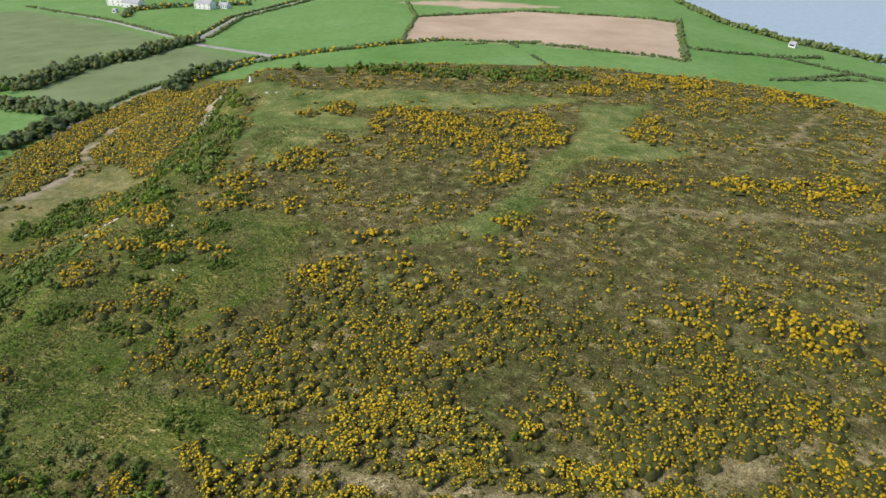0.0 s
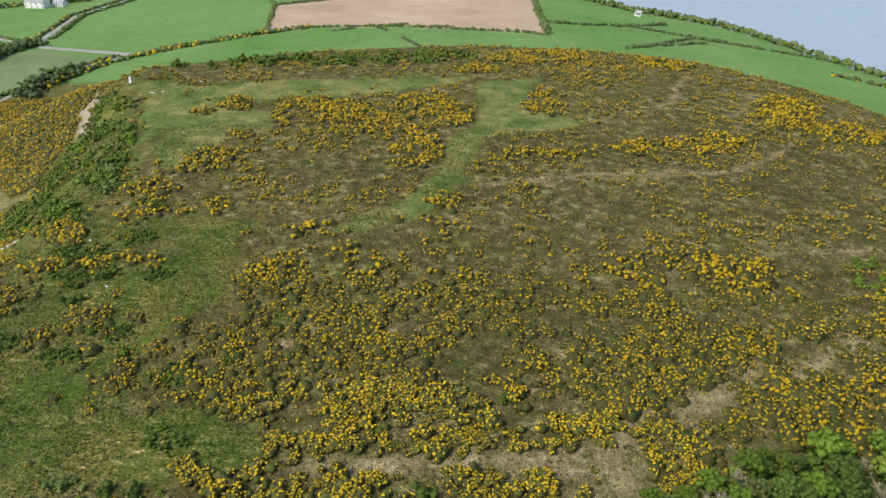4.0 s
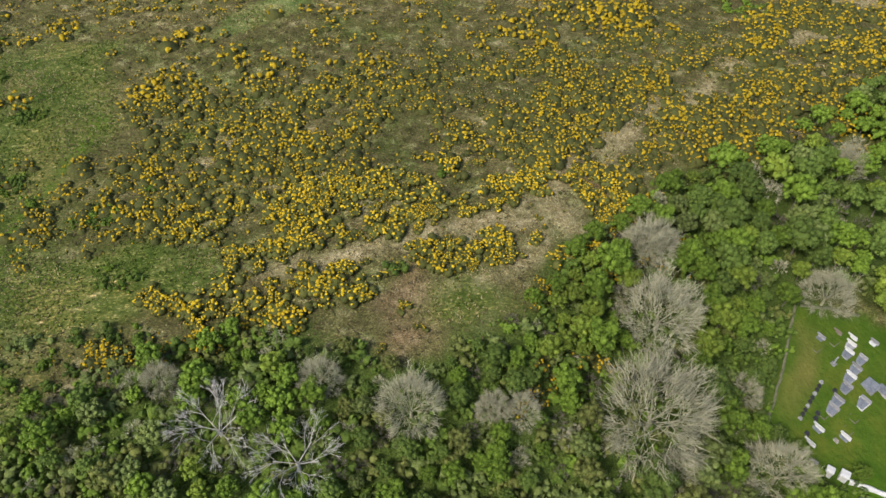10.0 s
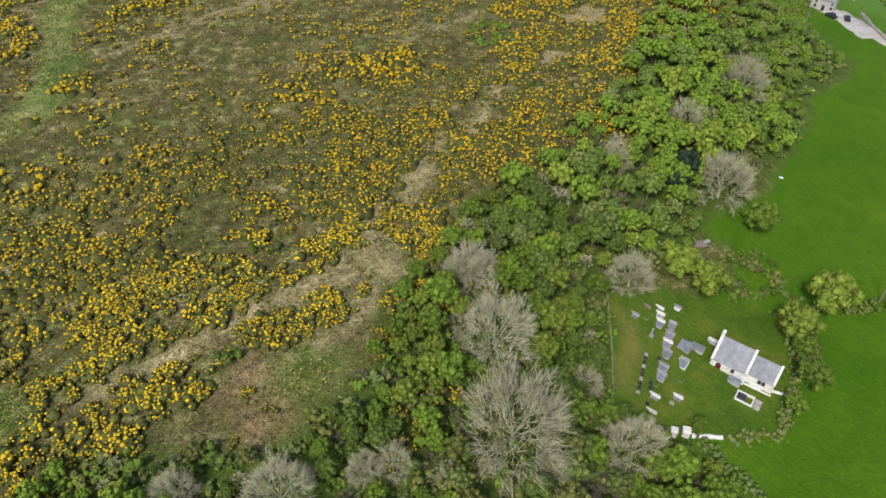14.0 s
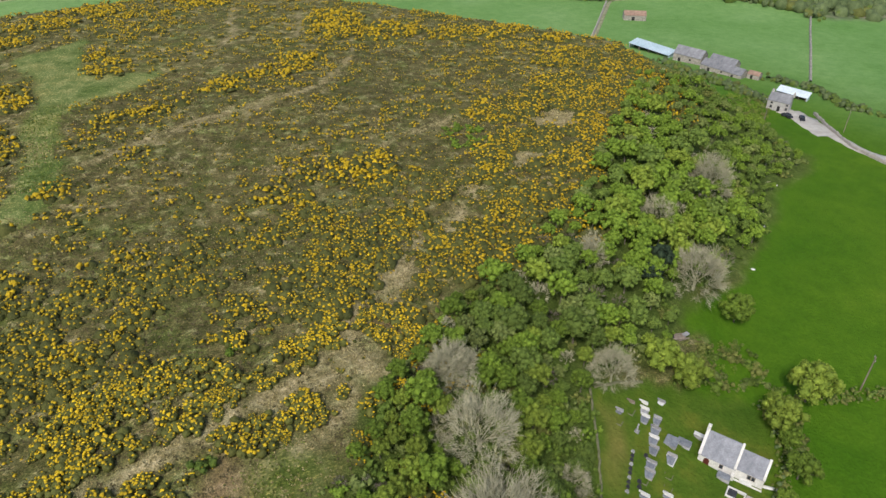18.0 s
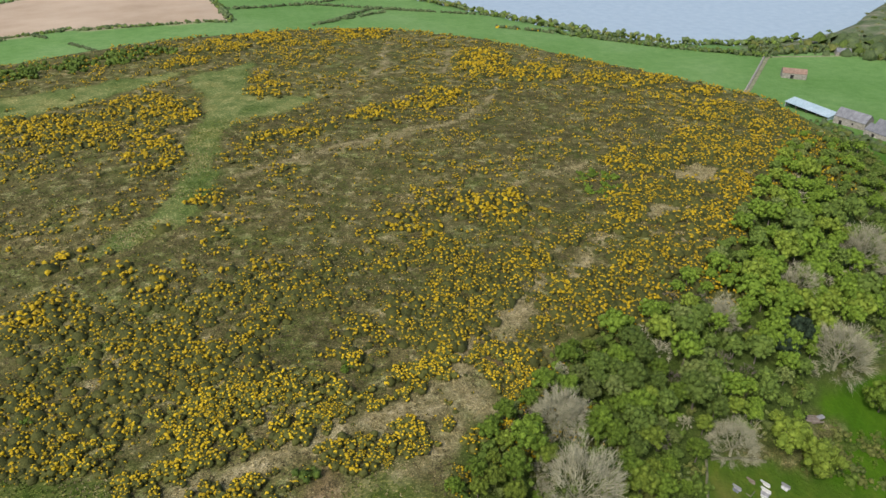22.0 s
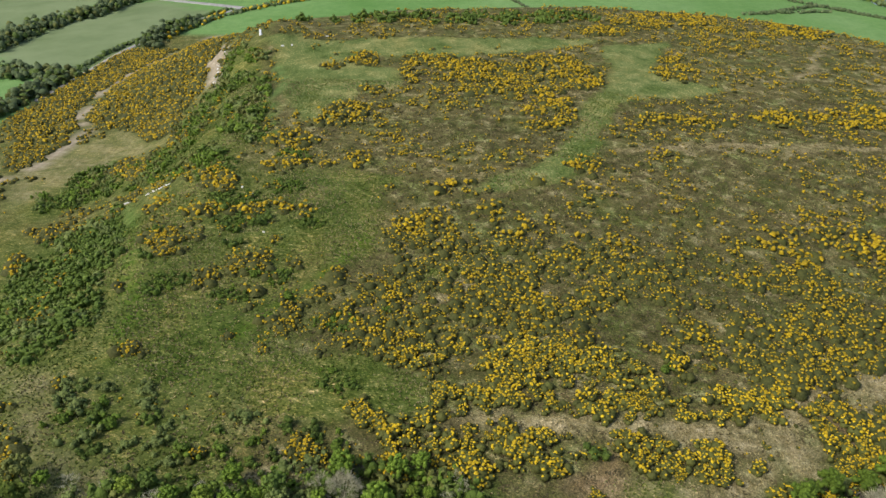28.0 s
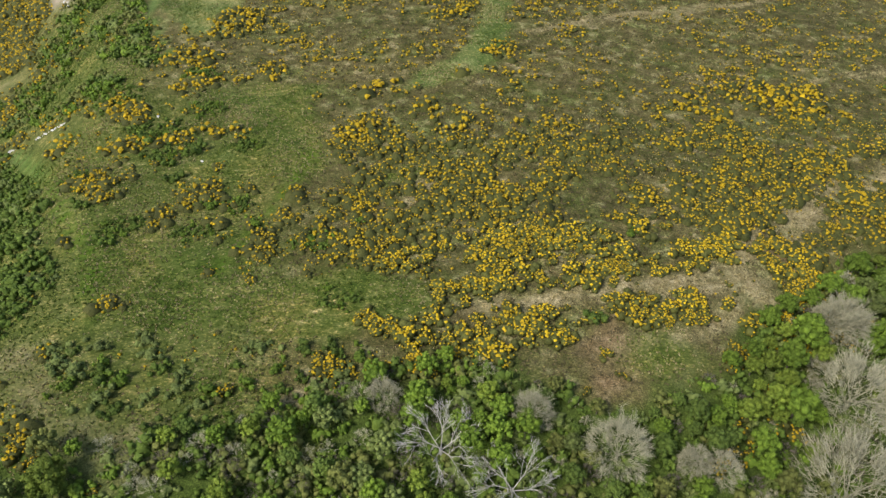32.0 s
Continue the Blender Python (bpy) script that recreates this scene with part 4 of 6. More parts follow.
sward("heather", "dark brown heather covering the hilltop", "heather", 52000, (-50, 45, 150, 190), on_heath, 0.2, 0.15, HEATHER, 5, 1.0)
sward("turf", "rough green grass between the gorse", "grass", 110000, (-100, 45, 60, 180), on_turf, 0.12, 0.2, TURF_BLADE, 6)
sward("dry_grass", "pale bleached grass tussocks on the hill", "grass", 230000, (-90, 42, 140, 180), on_straw, 0.13, 0.2, DEAD_GRASS, 7)

# ---- trees and shrubs ----
GROUP = "trees of the hillside wood"


def leafy_tree(seed, height_, radius, mat, label, leaf=0.12, per=135, flat=0.75, fine=1):
    """The pieces of a tree in leaf: trunk, branching and a knobbly crown set with leaves."""
    r = np.random.default_rng(seed)
    lobes, k = [(0.0, 0.0, height_ - radius * flat * 0.95, radius * 0.66)], int(r.integers(26, 34))
    for i in range(k):
        a = 2.4 * i + r.uniform(-0.6, 0.6)
        zz = 1 - 1.4 * (i + r.uniform(0.0, 1.0)) / k
        w = radius * 0.78 * math.sqrt(max(0.04, 1 - zz * zz)) * r.uniform(0.72, 1.18)
        lobes.append((math.cos(a) * w, math.sin(a) * w, height_ - radius * flat + zz * radius * flat * 0.85 * r.uniform(0.8, 1.2), radius * r.uniform(0.13, 0.28)))
    pos, out = lobes_surface(lobes, per, r, 0.3)
    fork = (r.normal(0, 0.15), r.normal(0, 0.15), height_ * 0.32)
    crown = joined([mound(lobes, r, fine, 0.9), tufts(pos, out, np.full(len(pos), leaf), r, 0.6)])
    pieces = [("trunk", *limb((0, 0, -0.6), fork, 0.03 * height_, 0.021 * height_, 7), BARK), ("branchwork", *joined([limb(fork, lo[:3], 0.09, 0.025, 3) for lo in lobes[1::2]]), BARK),
              ("crown", *crown, mat)]
    return "tree", label, pieces


def ribbon(p0, p1, w, r):
    d = np.subtract(p1, p0)
    a = np.cross(d, r.normal(0, 1, 3))
    a = a / (np.linalg.norm(a) + 1e-9) * w
    return np.array([p0 - a, p0 + a, p1 + a * 0.35]), np.array([[0, 1, 2]])


def twig_tree(seed, height_, radius, mat, label, upright=0.55, levels=5, lean=(0.0, 0.0), dome=2800):
    """The pieces of a leafless tree, which forks again and again into fine twigs."""
    r = np.random.default_rng(seed)
    wood, fine = [], []

    def grow(p, d, length, rad, level):
        q = p + d * length
        q[2] = max(q[2], 0.4)
        if level < 4:
            v, f = limb(p, q, rad, rad * 0.62, 5 if level < 2 else 3)
            wood.append((v, quads_to_tris(f)))
        else:
            fine.append(ribbon(p, q, max(rad, 0.017), r))
        if level == levels:
            return
        for _ in range(int(r.integers(3, 5)) if level < 3 else 4 if level >= 4 else 3):
            e = d + r.normal(0, 0.36, 3) + np.array([lean[0], lean[1], 0.16 * upright])
            e = e / np.linalg.norm(e)
            grow(p + (q - p) * r.uniform(0.45, 1.0), e, length * r.uniform(0.6, 0.82), rad * 0.58, level + 1)

    n = int(r.integers(5, 7))
    base = height_ * 0.2
    trunk = limb((0, 0, -0.6), (0, 0, base), 0.032 * height_, 0.023 * height_, 8)
    for k in range(n):
        a = 6.28 * k / n + r.uniform(-0.4, 0.4)
        tilt = r.uniform(0.3, 1.0)
        d = np.array([math.cos(a) * tilt * radius / height_ * 1.6, math.sin(a) * tilt * radius / height_ * 1.6, upright + 0.3])
        grow(np.array([0, 0, base * r.uniform(0.7, 1.0)]), d / np.linalg.norm(d), height_ * 0.34, 0.0075 * height_, 1)
    for k in range(dome // 38):
        a, up = 2.4 * k, 1 - (k + 0.5) / (dome // 38) * 1.02
        w = math.sqrt(max(0.0, 1 - up * up))
        d = np.array([math.cos(a) * w, math.sin(a) * w, up]) + r.normal(0, 0.09, 3)
        root = np.array([d[0] * radius * 0.72, d[1] * radius * 0.72, base * 0.7 + max(0.05, d[2]) * (height_ - base) * 0.74]) * r.uniform(0.9, 1.08)
        tip = d * (1, 1, 0.8) + np.array([lean[0], lean[1], 0.25])
        for _ in range(38):
            e = tip / np.linalg.norm(tip) + r.normal(0, 0.42, 3)
            p = root + r.normal(0, 0.16, 3) * radius * 0.35
            fine.append(ribbon(p, p + e / np.linalg.norm(e) * radius * r.uniform(0.14, 0.3), 0.03, r))
    return "bare_tree", label, [("trunk", *trunk, mat), ("branchwork", *joined(wood), mat), ("twig_haze", *joined(fine), mat)]


def shrub(seed, mat, label, size=1.0, per=110):
    r = np.random.default_rng(seed)
    lobes = [(0.0, 0.0, 0.3 * size, 0.75 * size)] + [(r.normal(0, 0.66) * size, r.normal(0, 0.66) * size, r.uniform(0.2, 0.85) * size, r.uniform(0.22, 0.5) * size) for _ in range(12)]
    pos, out = lobes_surface(lobes, per / size / size * 0.8, r, 0.4)
    leaves = joined([mound(lobes, r, 1, 0.9), tufts(pos, out, np.full(len(pos), 0.11), r, 0.6)])
    return "shrub", label, [("stem", *joined([limb((0, 0, -0.3), lo[:3], 0.05, 0.015, 3) for lo in lobes[1:4]]), BARK), ("foliage", *leaves, mat)]


MESHES = {}


def plant(kind, m, category, group=GROUP):
    """A plant of its own at m; alike plants share their meshes."""
    name, label, pieces = kind
    ob = tagged(new(name), label, category, group)
    ob.matrix_basis = m
    for p, v, f, mat in pieces:
        key = (label, p)
        if key not in MESHES:
            MESHES[key] = mesh_of(p, v, f, [mat], smooth=p != "twig_haze")
        child = part(p, MESHES[key], ob)
        if p in ("twig_haze", "crown", "foliage"):
            tagged(child, kind="stuff")
    return ob


far_wood = Heap(LEAVES + [SCRUB_LEAF, BARK, GREY_BARK, IVY, DEAD_BARK])
scrub_heap = Heap(LEAVES + [SCRUB_LEAF, BARK, GREY_BARK, IVY, DEAD_BARK])


def strip(kind, step=1, grow=1.0):
    """A plant's pieces with fewer, larger leaves or twigs, for the joined plants farther off."""
    out = []
    for name, v, f, mat in kind[2]:
        f = f if f.shape[1] == 3 else quads_to_tris(f)
        if step > 1 and name in ("crown", "foliage"):
            loose = f[:, 2] - f[:, 0] == 2
            loose &= (f[:, 1] - f[:, 0] == 1) & (f[:, 0] >= f[~loose].max() + 1)
            out += [(v, f[~loose], mat), (*thinned(v, f[loose], step, grow), mat)]
        elif step > 1 and name == "twig_haze":
            out.append((*thinned(v, f, step, grow), mat))
        elif name != "branchwork" or step == 1:
            out.append((v, f, mat))
    return out


tree_kinds = [
    leafy_tree(1, 6.8, 3.0, LEAVES[0], "round broadleaf tree in fresh bright green leaf"),
    leafy_tree(2, 5.8, 2.6, LEAVES[0], "bushy hawthorn in fresh bright green leaf"),
    leafy_tree(3, 7.2, 3.2, LEAVES[1], "dense tree in dark green leaf on the slope"),
    leafy_tree(4, 5.4, 2.5, LEAVES[1], "bushy small tree in mid green leaf"),
    leafy_tree(5, 6.2, 2.7, LEAVES[2], "tree in yellow green spring leaf"),
    leafy_tree(6, 6.4, 2.9, LEAVES[3], "tree just coming into brownish leaf", 0.1),
    leafy_tree(7, 5.6, 2.7, LEAVES[4], "willow in soft grey green leaf", 0.105),
    leafy_tree(8, 6.6, 3.0, LEAVES[0], "broad tree with clumps of light green leaf"),
]
round_kinds = [leafy_tree(21, 5.4, 3.0, LEAVES[2], "free-standing round tree in yellow green leaf"), leafy_tree(22, 5.0, 2.8, LEAVES[0], "round hawthorn by the field edge")]
holly = leafy_tree(31, 6.5, 3.0, IVY, "dark evergreen tree among bare ones")
bare_kinds = [
    twig_tree(41, 8.5, 5.0, GREY_BARK, "leafless tree with pale grey twigs", 0.75),
    twig_tree(42, 8.0, 4.6, GREY_BARK, "leafless ash with a dome of grey twigs", 0.6),
    twig_tree(43, 7.0, 4.6, GREY_BARK, "leafless spreading tree with fine grey twigs", 0.45),
]
dead_kind = twig_tree(44, 7.5, 5.5, DEAD_BARK, "dead tree with bleached white limbs", 0.3, 5, dome=0)
wind_kind = twig_tree(45, 7.6, 4.8, GREY_BARK, "leafless tree with wind-swept grey twigs", 0.5, 5, (0.12, 0.06))
small_bare = [twig_tree(46, 4.6, 2.6, GREY_BARK, "small leafless grey tree among the green", 0.6, 5, dome=600), twig_tree(47, 4.2, 2.8, BARK, "small leafless brown thicket tree", 0.4, 5, dome=600)]
wood_spots = []


def spread_of(kind):
    return float(np.quantile(np.hypot(*np.concatenate([p[1] for p in kind[2][1:]])[:, :2].T), 0.985))


for k, (x, y, r) in enumerate(BARE_TREES):
    dead = k in (13, 14, 20)
    plant(dead_kind if dead else wind_kind if k in (4, 6) else bare_kinds[k % 3], turned(x, y, 0.0 if k in (4, 6) else k * 1.7, r / spread_of(dead_kind if dead else wind_kind if k in (4, 6) else bare_kinds[k % 3])), "tree")
    wood_spots.append((x, y, r * 0.6))
for k, (x, y, r) in enumerate(ROUND_TREES):
    plant(round_kinds[k % 2], turned(x, y, k * 2.1, r / 2.7), "tree")
    wood_spots.append((x, y, r))
plant(holly, turned(100, 62, 0.4, 1.0), "tree")
plant(holly, turned(96, 60, 2.4, 0.8), "tree")
wood_spots += [(100, 62, 3), (-62, 50, 4.0), (-59, 45, 3.0), (-51, 42, 3.5)]
r6 = np.random.default_rng(6)
WX, WY = np.meshgrid(np.arange(-84, 226, 1.0), np.arange(8, 134, 1.0))
WOOD_IN = signed(WX, WY, WOOD)


def wood_depth(x, y):
    i, j = int(y - 8), int(x + 84)
    return float(WOOD_IN[i, j]) if 0 <= i < WOOD_IN.shape[0] and 0 <= j < WOOD_IN.shape[1] else -9.0


def wood_gap(x, y):
    if wood_depth(x, y) < 0.5 or x > 172 and y > 108 and waves(x, y, 5, 3) < 0.5 or any((x - a) ** 2 + (y - b) ** 2 < c * c for a, b, c in wood_spots):
        return None
    return 1.75 if x < 30 else 2.1 if x < 60 else 2.5


trees_at = sorted(scattered(16000, (-82, 10, 222, 132), r6, wood_gap), key=lambda p: (p[0] - 35) ** 2 + (p[1] - 40) ** 2)
for n, (x, y) in enumerate(trees_at):
    bright = waves(x, y, 9, 17)
    if x < -18:
        k = int(r6.choice([1, 3, 6, 5, 0, 4], p=[0.25, 0.25, 0.15, 0.1, 0.15, 0.1]))
        s = r6.uniform(0.36, 0.66)
    else:
        k = int(r6.choice([0, 1, 7, 4])) if bright > 0.1 else int(r6.choice([2, 3, 3, 6, 1, 0, 7, 5 if x < 40 else 4]))
        s = r6.uniform(0.55, 1.05) * (0.75 if wood_depth(x, y) < 5 else 1) * (0.62 if x < 30 else 0.85 if x < 60 else 1.0)
    if x > 150:
        k, s = int(r6.choice([3, 7, 6, 1, 2, 0])), s * 0.65
    m = turned(x, y, r6.uniform(0, 6.28), s)
    kind = tree_kinds[k]
    if r6.uniform() < (0.36 if x < 45 else 0.12):
        kind, m = small_bare[int(r6.integers(0, 2))], turned(x, y, r6.uniform(0, 6.28), s * 0.9)
    if n < 290:
        plant(kind, m, "tree")
    else:
        far_wood.add(strip(kind, 7, 2.0) if x > 95 or y < 24 else strip(kind, 4, 1.65), m)
far_wood.build("woodland", "mixed hillside wood in spring leaf with grey bare trees", "wood")
shrub_kinds = [shrub(51, SCRUB_LEAF, "dark green bramble mound on rough grass"), shrub(52, LEAVES[0], "small bright green bush among the gorse"),
               shrub(53, LEAVES[4], "grey green scrub bush on the slope"), shrub(54, SCRUB_LEAF, "low thorn scrub in dark green leaf", 1.2), shrub(55, LEAVES[3], "brown green bramble bank")]
shrub_count = [0]


def plant_shrubs(count, box, gap, polys, kinds, lo, hi, seed, joined_only=False, broken=0.0):
    r = np.random.default_rng(seed)
    x, y = r.uniform(box[0], box[2], count), r.uniform(box[1], box[3], count)
    ok = np.max([signed(x, y, p) for p in polys], axis=0) > 0
    kept, cells = [], {}
    if broken:
        ok &= waves(x, y, 4.5, seed) > broken
    for a, b in zip(x[ok], y[ok]):
        i, j = int(a // gap), int(b // gap)
        if all((a - c) ** 2 + (b - d) ** 2 > gap * gap for u in (-1, 0, 1) for v in (-1, 0, 1) for c, d in cells.get((i + u, j + v), ())):
            cells.setdefault((i, j), []).append((a, b))
            kept.append((a, b))
    kept = [(a, b) for a, b in kept if not (a < -48 and b < 54 and (a + 57) ** 2 / 60 + (b - 46) ** 2 / 30 < 1)]
    for a, b in kept:
        m = turned(a, b, r.uniform(0, 6.28), r.uniform(lo, hi), 0.1)
        kind = shrub_kinds[int(r.choice(kinds))]
        if joined_only or shrub_count[0] >= 270:
            scrub_heap.add(strip(kind, 4, 1.85) if a > 200 else strip(kind, 5, 2.0) if joined_only and (a < -60 or a > 110) else strip(kind, 5, 1.9) if joined_only else strip(kind, 2, 1.35), m)
        else:
            shrub_count[0] += 1
            plant(kind, m, "shrub", "shrubs of the hillside")


plant_shrubs(420, (80, 18, 112, 50), 1.7, [[(80, 44), (92, 36), (92, 27), (84, 21), (86, 20), (95, 27), (100, 34), (104, 42), (98, 46), (90, 47)]], [4, 4, 2, 0, 3], 0.6, 1.2, 67)
plant_shrubs(200, (84, 38, 104, 52), 1.5, [[(86, 42), (96, 40), (103, 43), (99, 47), (92, 50)]], [4, 4, 0, 1], 0.4, 0.8, 71)
for x, y, s in ((9.5, 58, 1.2), (-36, 83, 1.0), (-25, 78, 1.1), (-58, 82, 1.2), (20, 74, 0.9), (-20, 82, 0.8), (-52, 101, 1.2), (-47, 104, 1.4), (-56, 108, 1.5), (-50, 96, 1.3), (-43, 88, 1.1), (-64, 92, 1.2)):
    plant(shrub_kinds[1 if s < 1.15 else 0], turned(x, y, s * 9, s, 0.1), "shrub", "shrubs of the hillside")
plant_shrubs(500, (-80, 45, -14, 72), 2.2, [SCRUB_LOW, [(-45, 49), (-31, 51), (-21, 55), (-10, 55), (-30, 45), (-45, 42)]], [0, 2, 3, 1], 0.6, 1.3, 63)
plant_shrubs(160, (84, 106, 104, 124), 2.2, [[(88, 110), (96, 108), (101, 116), (96, 122), (89, 118)]], [1], 0.7, 1.3, 65)
plant_shrubs(9000, (-136, 120, -56, 220), 1.55, [SCRUB_UP, SCRUB_MID], [0, 3, 1, 2, 1, 4], 0.5, 1.5, 61, True, -0.15)
plant_shrubs(6000, (-132, 60, -58, 142), 1.7, [SCRUB_BANK], [0, 3, 0, 2, 3], 0.55, 1.45, 62, True, -0.5)
plant_shrubs(2500, (160, 96, 256, 146), 2.0, [FARM_BANK], [0, 3, 1, 2, 4], 0.5, 1.25, 70, True)
for px, py, pr in ((-55.9, 85, 3.0), (-48, 117.6, 3.4), (-39, 88, 2.2), (-27.5, 78, 2.6), (-39, 104.4, 2.6), (-52, 104, 3.5), (-24, 66, 2.4), (-45, 82, 2.6), (-66, 100, 4.0), (-56, 112, 4.5), (-66, 126, 5.0), (-50, 132, 3.2), (-62, 140, 3.0)):
    plant_shrubs(160, (px - pr * 1.4, py - pr, px + pr * 1.4, py + pr), 1.0, [[(px - pr * 1.3, py), (px - pr * 0.4, py + pr * 0.9), (px + pr, py + pr * 0.6), (px + pr * 1.3, py - pr * 0.2), (px, py - pr * 0.9)]], [0, 3, 1, 3], 0.3, 0.75, int(px * py) % 997)
plant_shrubs(400, (-90, 232, 32, 272), 3.0, [[(-84, 236), (-40, 241), (0, 241), (24, 258), (14, 268), (-20, 256), (-60, 252)]], [0, 3], 1.1, 1.9, 64, True)
plant_shrubs(500, (60, 60, 185, 132), 2.6, [[(60, 66), (76, 75), (96, 83), (116, 96), (150, 115), (174, 128), (178, 122), (150, 108), (116, 89), (96, 76), (76, 69)]], [0, 1, 1], 0.8, 1.5, 66, True)
plant_shrubs(4200, (-82, 22, 62, 70), 1.7, [WOOD], [0, 2, 3, 4, 1], 0.75, 1.4, 68, True)
plant_shrubs(1400, (62, 10, 222, 132), 2.8, [WOOD], [0, 2, 3, 4, 1], 0.75, 1.35, 72, True)
plant_shrubs(500, (350, 100, 600, 410), 7.0, [SCRUB_FAR], [2, 3, 4, 4], 0.6, 1.3, 69, True)
scrub_heap.build("scrub", "brambles and thorn scrub under the trees and on the slopes", "scrub")

# ---- hedges and walls of the fields ----
LIMEWASH = mottled("limewash", (0.52, 0.51, 0.48), (0.7, 0.69, 0.66), 0.8, 0.85, strength=0.3)
SLATE = mottled("slate", (0.15, 0.16, 0.185), (0.24, 0.25, 0.28), 0.9, 0.6, 6.0, 0.6, 0.03, 0.12)
OLD_SLATE = mottled("old_slate", (0.13, 0.135, 0.148), (0.24, 0.245, 0.26), 0.5, 0.75, 3.0, 0.6, 0.03, 0.1)
RUBBLE = mottled("rubble_stone", (0.2, 0.185, 0.16), (0.42, 0.39, 0.35), 1.3, 0.95, 5.0, 0.9, 0.06, 0.1)
MOSSY = mottled("mossy_stone", (0.09, 0.1, 0.045), (0.22, 0.21, 0.13), 1.3, 0.95, 5.0, 0.9, 0.06)
TIN_BLUE = mottled("pale_blue_sheet", (0.33, 0.45, 0.5), (0.45, 0.55, 0.6), 0.2, 0.45, 2.0, 0.2, 0.02)
TIN_WHITE = mottled("white_sheet", (0.48, 0.56, 0.62), (0.62, 0.69, 0.74), 0.2, 0.45, 2.0, 0.2, 0.02)
RUST = mottled("rusty_sheet", (0.2, 0.13, 0.1), (0.34, 0.23, 0.17), 0.6, 0.8, 3.0, 0.3, 0.02)
# near-black: shade painted into openings, and the colour of the scrap frame
DARK = mottled("dark_opening", (0.012, 0.012, 0.014), (0.03, 0.03, 0.03), 2.0)
DOOR_RED = mottled("dark_red_paint", (0.07, 0.015, 0.012), (0.11, 0.03, 0.025), 2.0, 0.5)
GRANITE = mottled("grey_granite", (0.2, 0.2, 0.205), (0.36, 0.36, 0.36), 1.5, 0.7, 9.0, 0.3, 0.01, 0.2)
BLACK_STONE = mottled("black_granite", (0.025, 0.027, 0.03), (0.06, 0.06, 0.065), 2.0, 0.25)
WHITE_STONE = mottled("white_marble", (0.5, 0.5, 0.48), (0.66, 0.66, 0.64), 1.5, 0.5)
TIMBER = mottled("weathered_timber", (0.14, 0.11, 0.085), (0.26, 0.22, 0.18), 2.0)
GLASS_DARK = mottled("window_glass", (0.02, 0.025, 0.03), (0.05, 0.06, 0.07), 1.0, 0.08)
CAR_PAINT = mottled("dark_car_paint", (0.02, 0.022, 0.028), (0.035, 0.038, 0.045), 1.0, 0.2)
RUBBER = mottled("tyre_rubber", (0.015, 0.015, 0.015), (0.03, 0.03, 0.03), 4.0)


def hedge_line(points, width, tall, mats, label, seed, gap=0.0, leaf=0.5, name="hedge", category="hedge"):
    """A clipped or straggling hedge bank along a line, with gaps in it."""
    r = np.random.default_rng(seed)
    pos, out, base = [], [], []
    for (ax, ay), (bx, by) in zip(points, points[1:]):
        length = math.hypot(bx - ax, by - ay)
        k = int(length / 0.55 * (0.5 / leaf) ** 1.6 * max(1.0, width / 2.6))
        s = r.uniform(0, 1, k)
        for t in s:
            x, y = ax + t * (bx - ax) + r.normal(0, width * 0.3), ay + t * (by - ay) + r.normal(0, width * 0.3)
            if gap and waves(x, y, 7, seed) < gap - 0.5:
                continue
            h = tall * r.uniform(0.55, 1.15) * (1 + 0.35 * waves(x, y, 9, seed + 3))
            d = r.normal(0, 1, (1, 3))
            d[:, 2] = abs(d[:, 2]) * 0.8 + 0.15
            d /= np.linalg.norm(d, axis=1, keepdims=True)
            p = np.array([x, y, 0.0]) + d * (width * 0.45, width * 0.45, h)
            pos.append(p)
            out.append(d)
    pos, out = np.concatenate(pos), np.concatenate(out)
    pos[:, 2] += height(pos[:, 0], pos[:, 1])
    v, f = domes(pos, out + (0, 0, 0.4), np.full(len(pos), leaf * (1.6 + 0.14 * width)), r, 4, 0.9)
    slots = np.repeat(r.choice(len(mats), len(pos), p=None if len(mats) == 1 else [0.55] + [0.45 / (len(mats) - 1)] * (len(mats) - 1)), 12)
    hedge = tagged(new(name), label, category, "field hedges")
    tagged(part("foliage", mesh_of("foliage", v, f, mats, slots, True), hedge), kind="stuff")
    stems = []
    for (ax, ay), (bx, by) in zip(points, points[1:]):
        for t in np.arange(0.02, 1, 3.0 / math.hypot(bx - ax, by - ay)):
            x, y = ax + t * (bx - ax) + r.normal(0, width * 0.2), ay + t * (by - ay) + r.normal(0, width * 0.2)
            z = z_at(x, y)
            stems.append(limb((x, y, z - 0.3), (x + r.normal(0, 0.3), y + r.normal(0, 0.3), z + tall * 0.6), 0.09, 0.03, 3))
    tagged(part("stem", mesh_of("stem", *joined(stems), [BARK]), hedge), kind="stuff")
    return hedge


D, G, Y = HEDGE_LEAF, LEAVES[1], GORSE_BLOOM
hedge_line([(-178, 322), (-168, 371), (-147, 402), (-108, 438), (-78, 465)], 3.5, 1.8, [D, G, Y], "field hedge bank with yellow gorse in bloom", 1)
hedge_line([(-78, 465), (-19, 472), (75, 455)], 2.0, 1.2, [D, G], "low green hedge beside the ploughed field", 2)
hedge_line([(-300, 275), (-247, 293), (-251, 322), (-248, 350), (-239, 374), (-240, 405), (-233, 424)], 9.0, 5.0, [D, G, LEAVES[3]], "tall overgrown hedge of thorn and trees", 3)
hedge_line([(-470, 552), (-342, 493), (-258, 441), (-228, 418)], 2.0, 1.3, [D, G], "low hedge along the lane", 4)
hedge_line([(-232, 440), (-252, 526), (-240, 640)], 2.2, 1.5, [D, G], "roadside hedge climbing to the houses", 5)
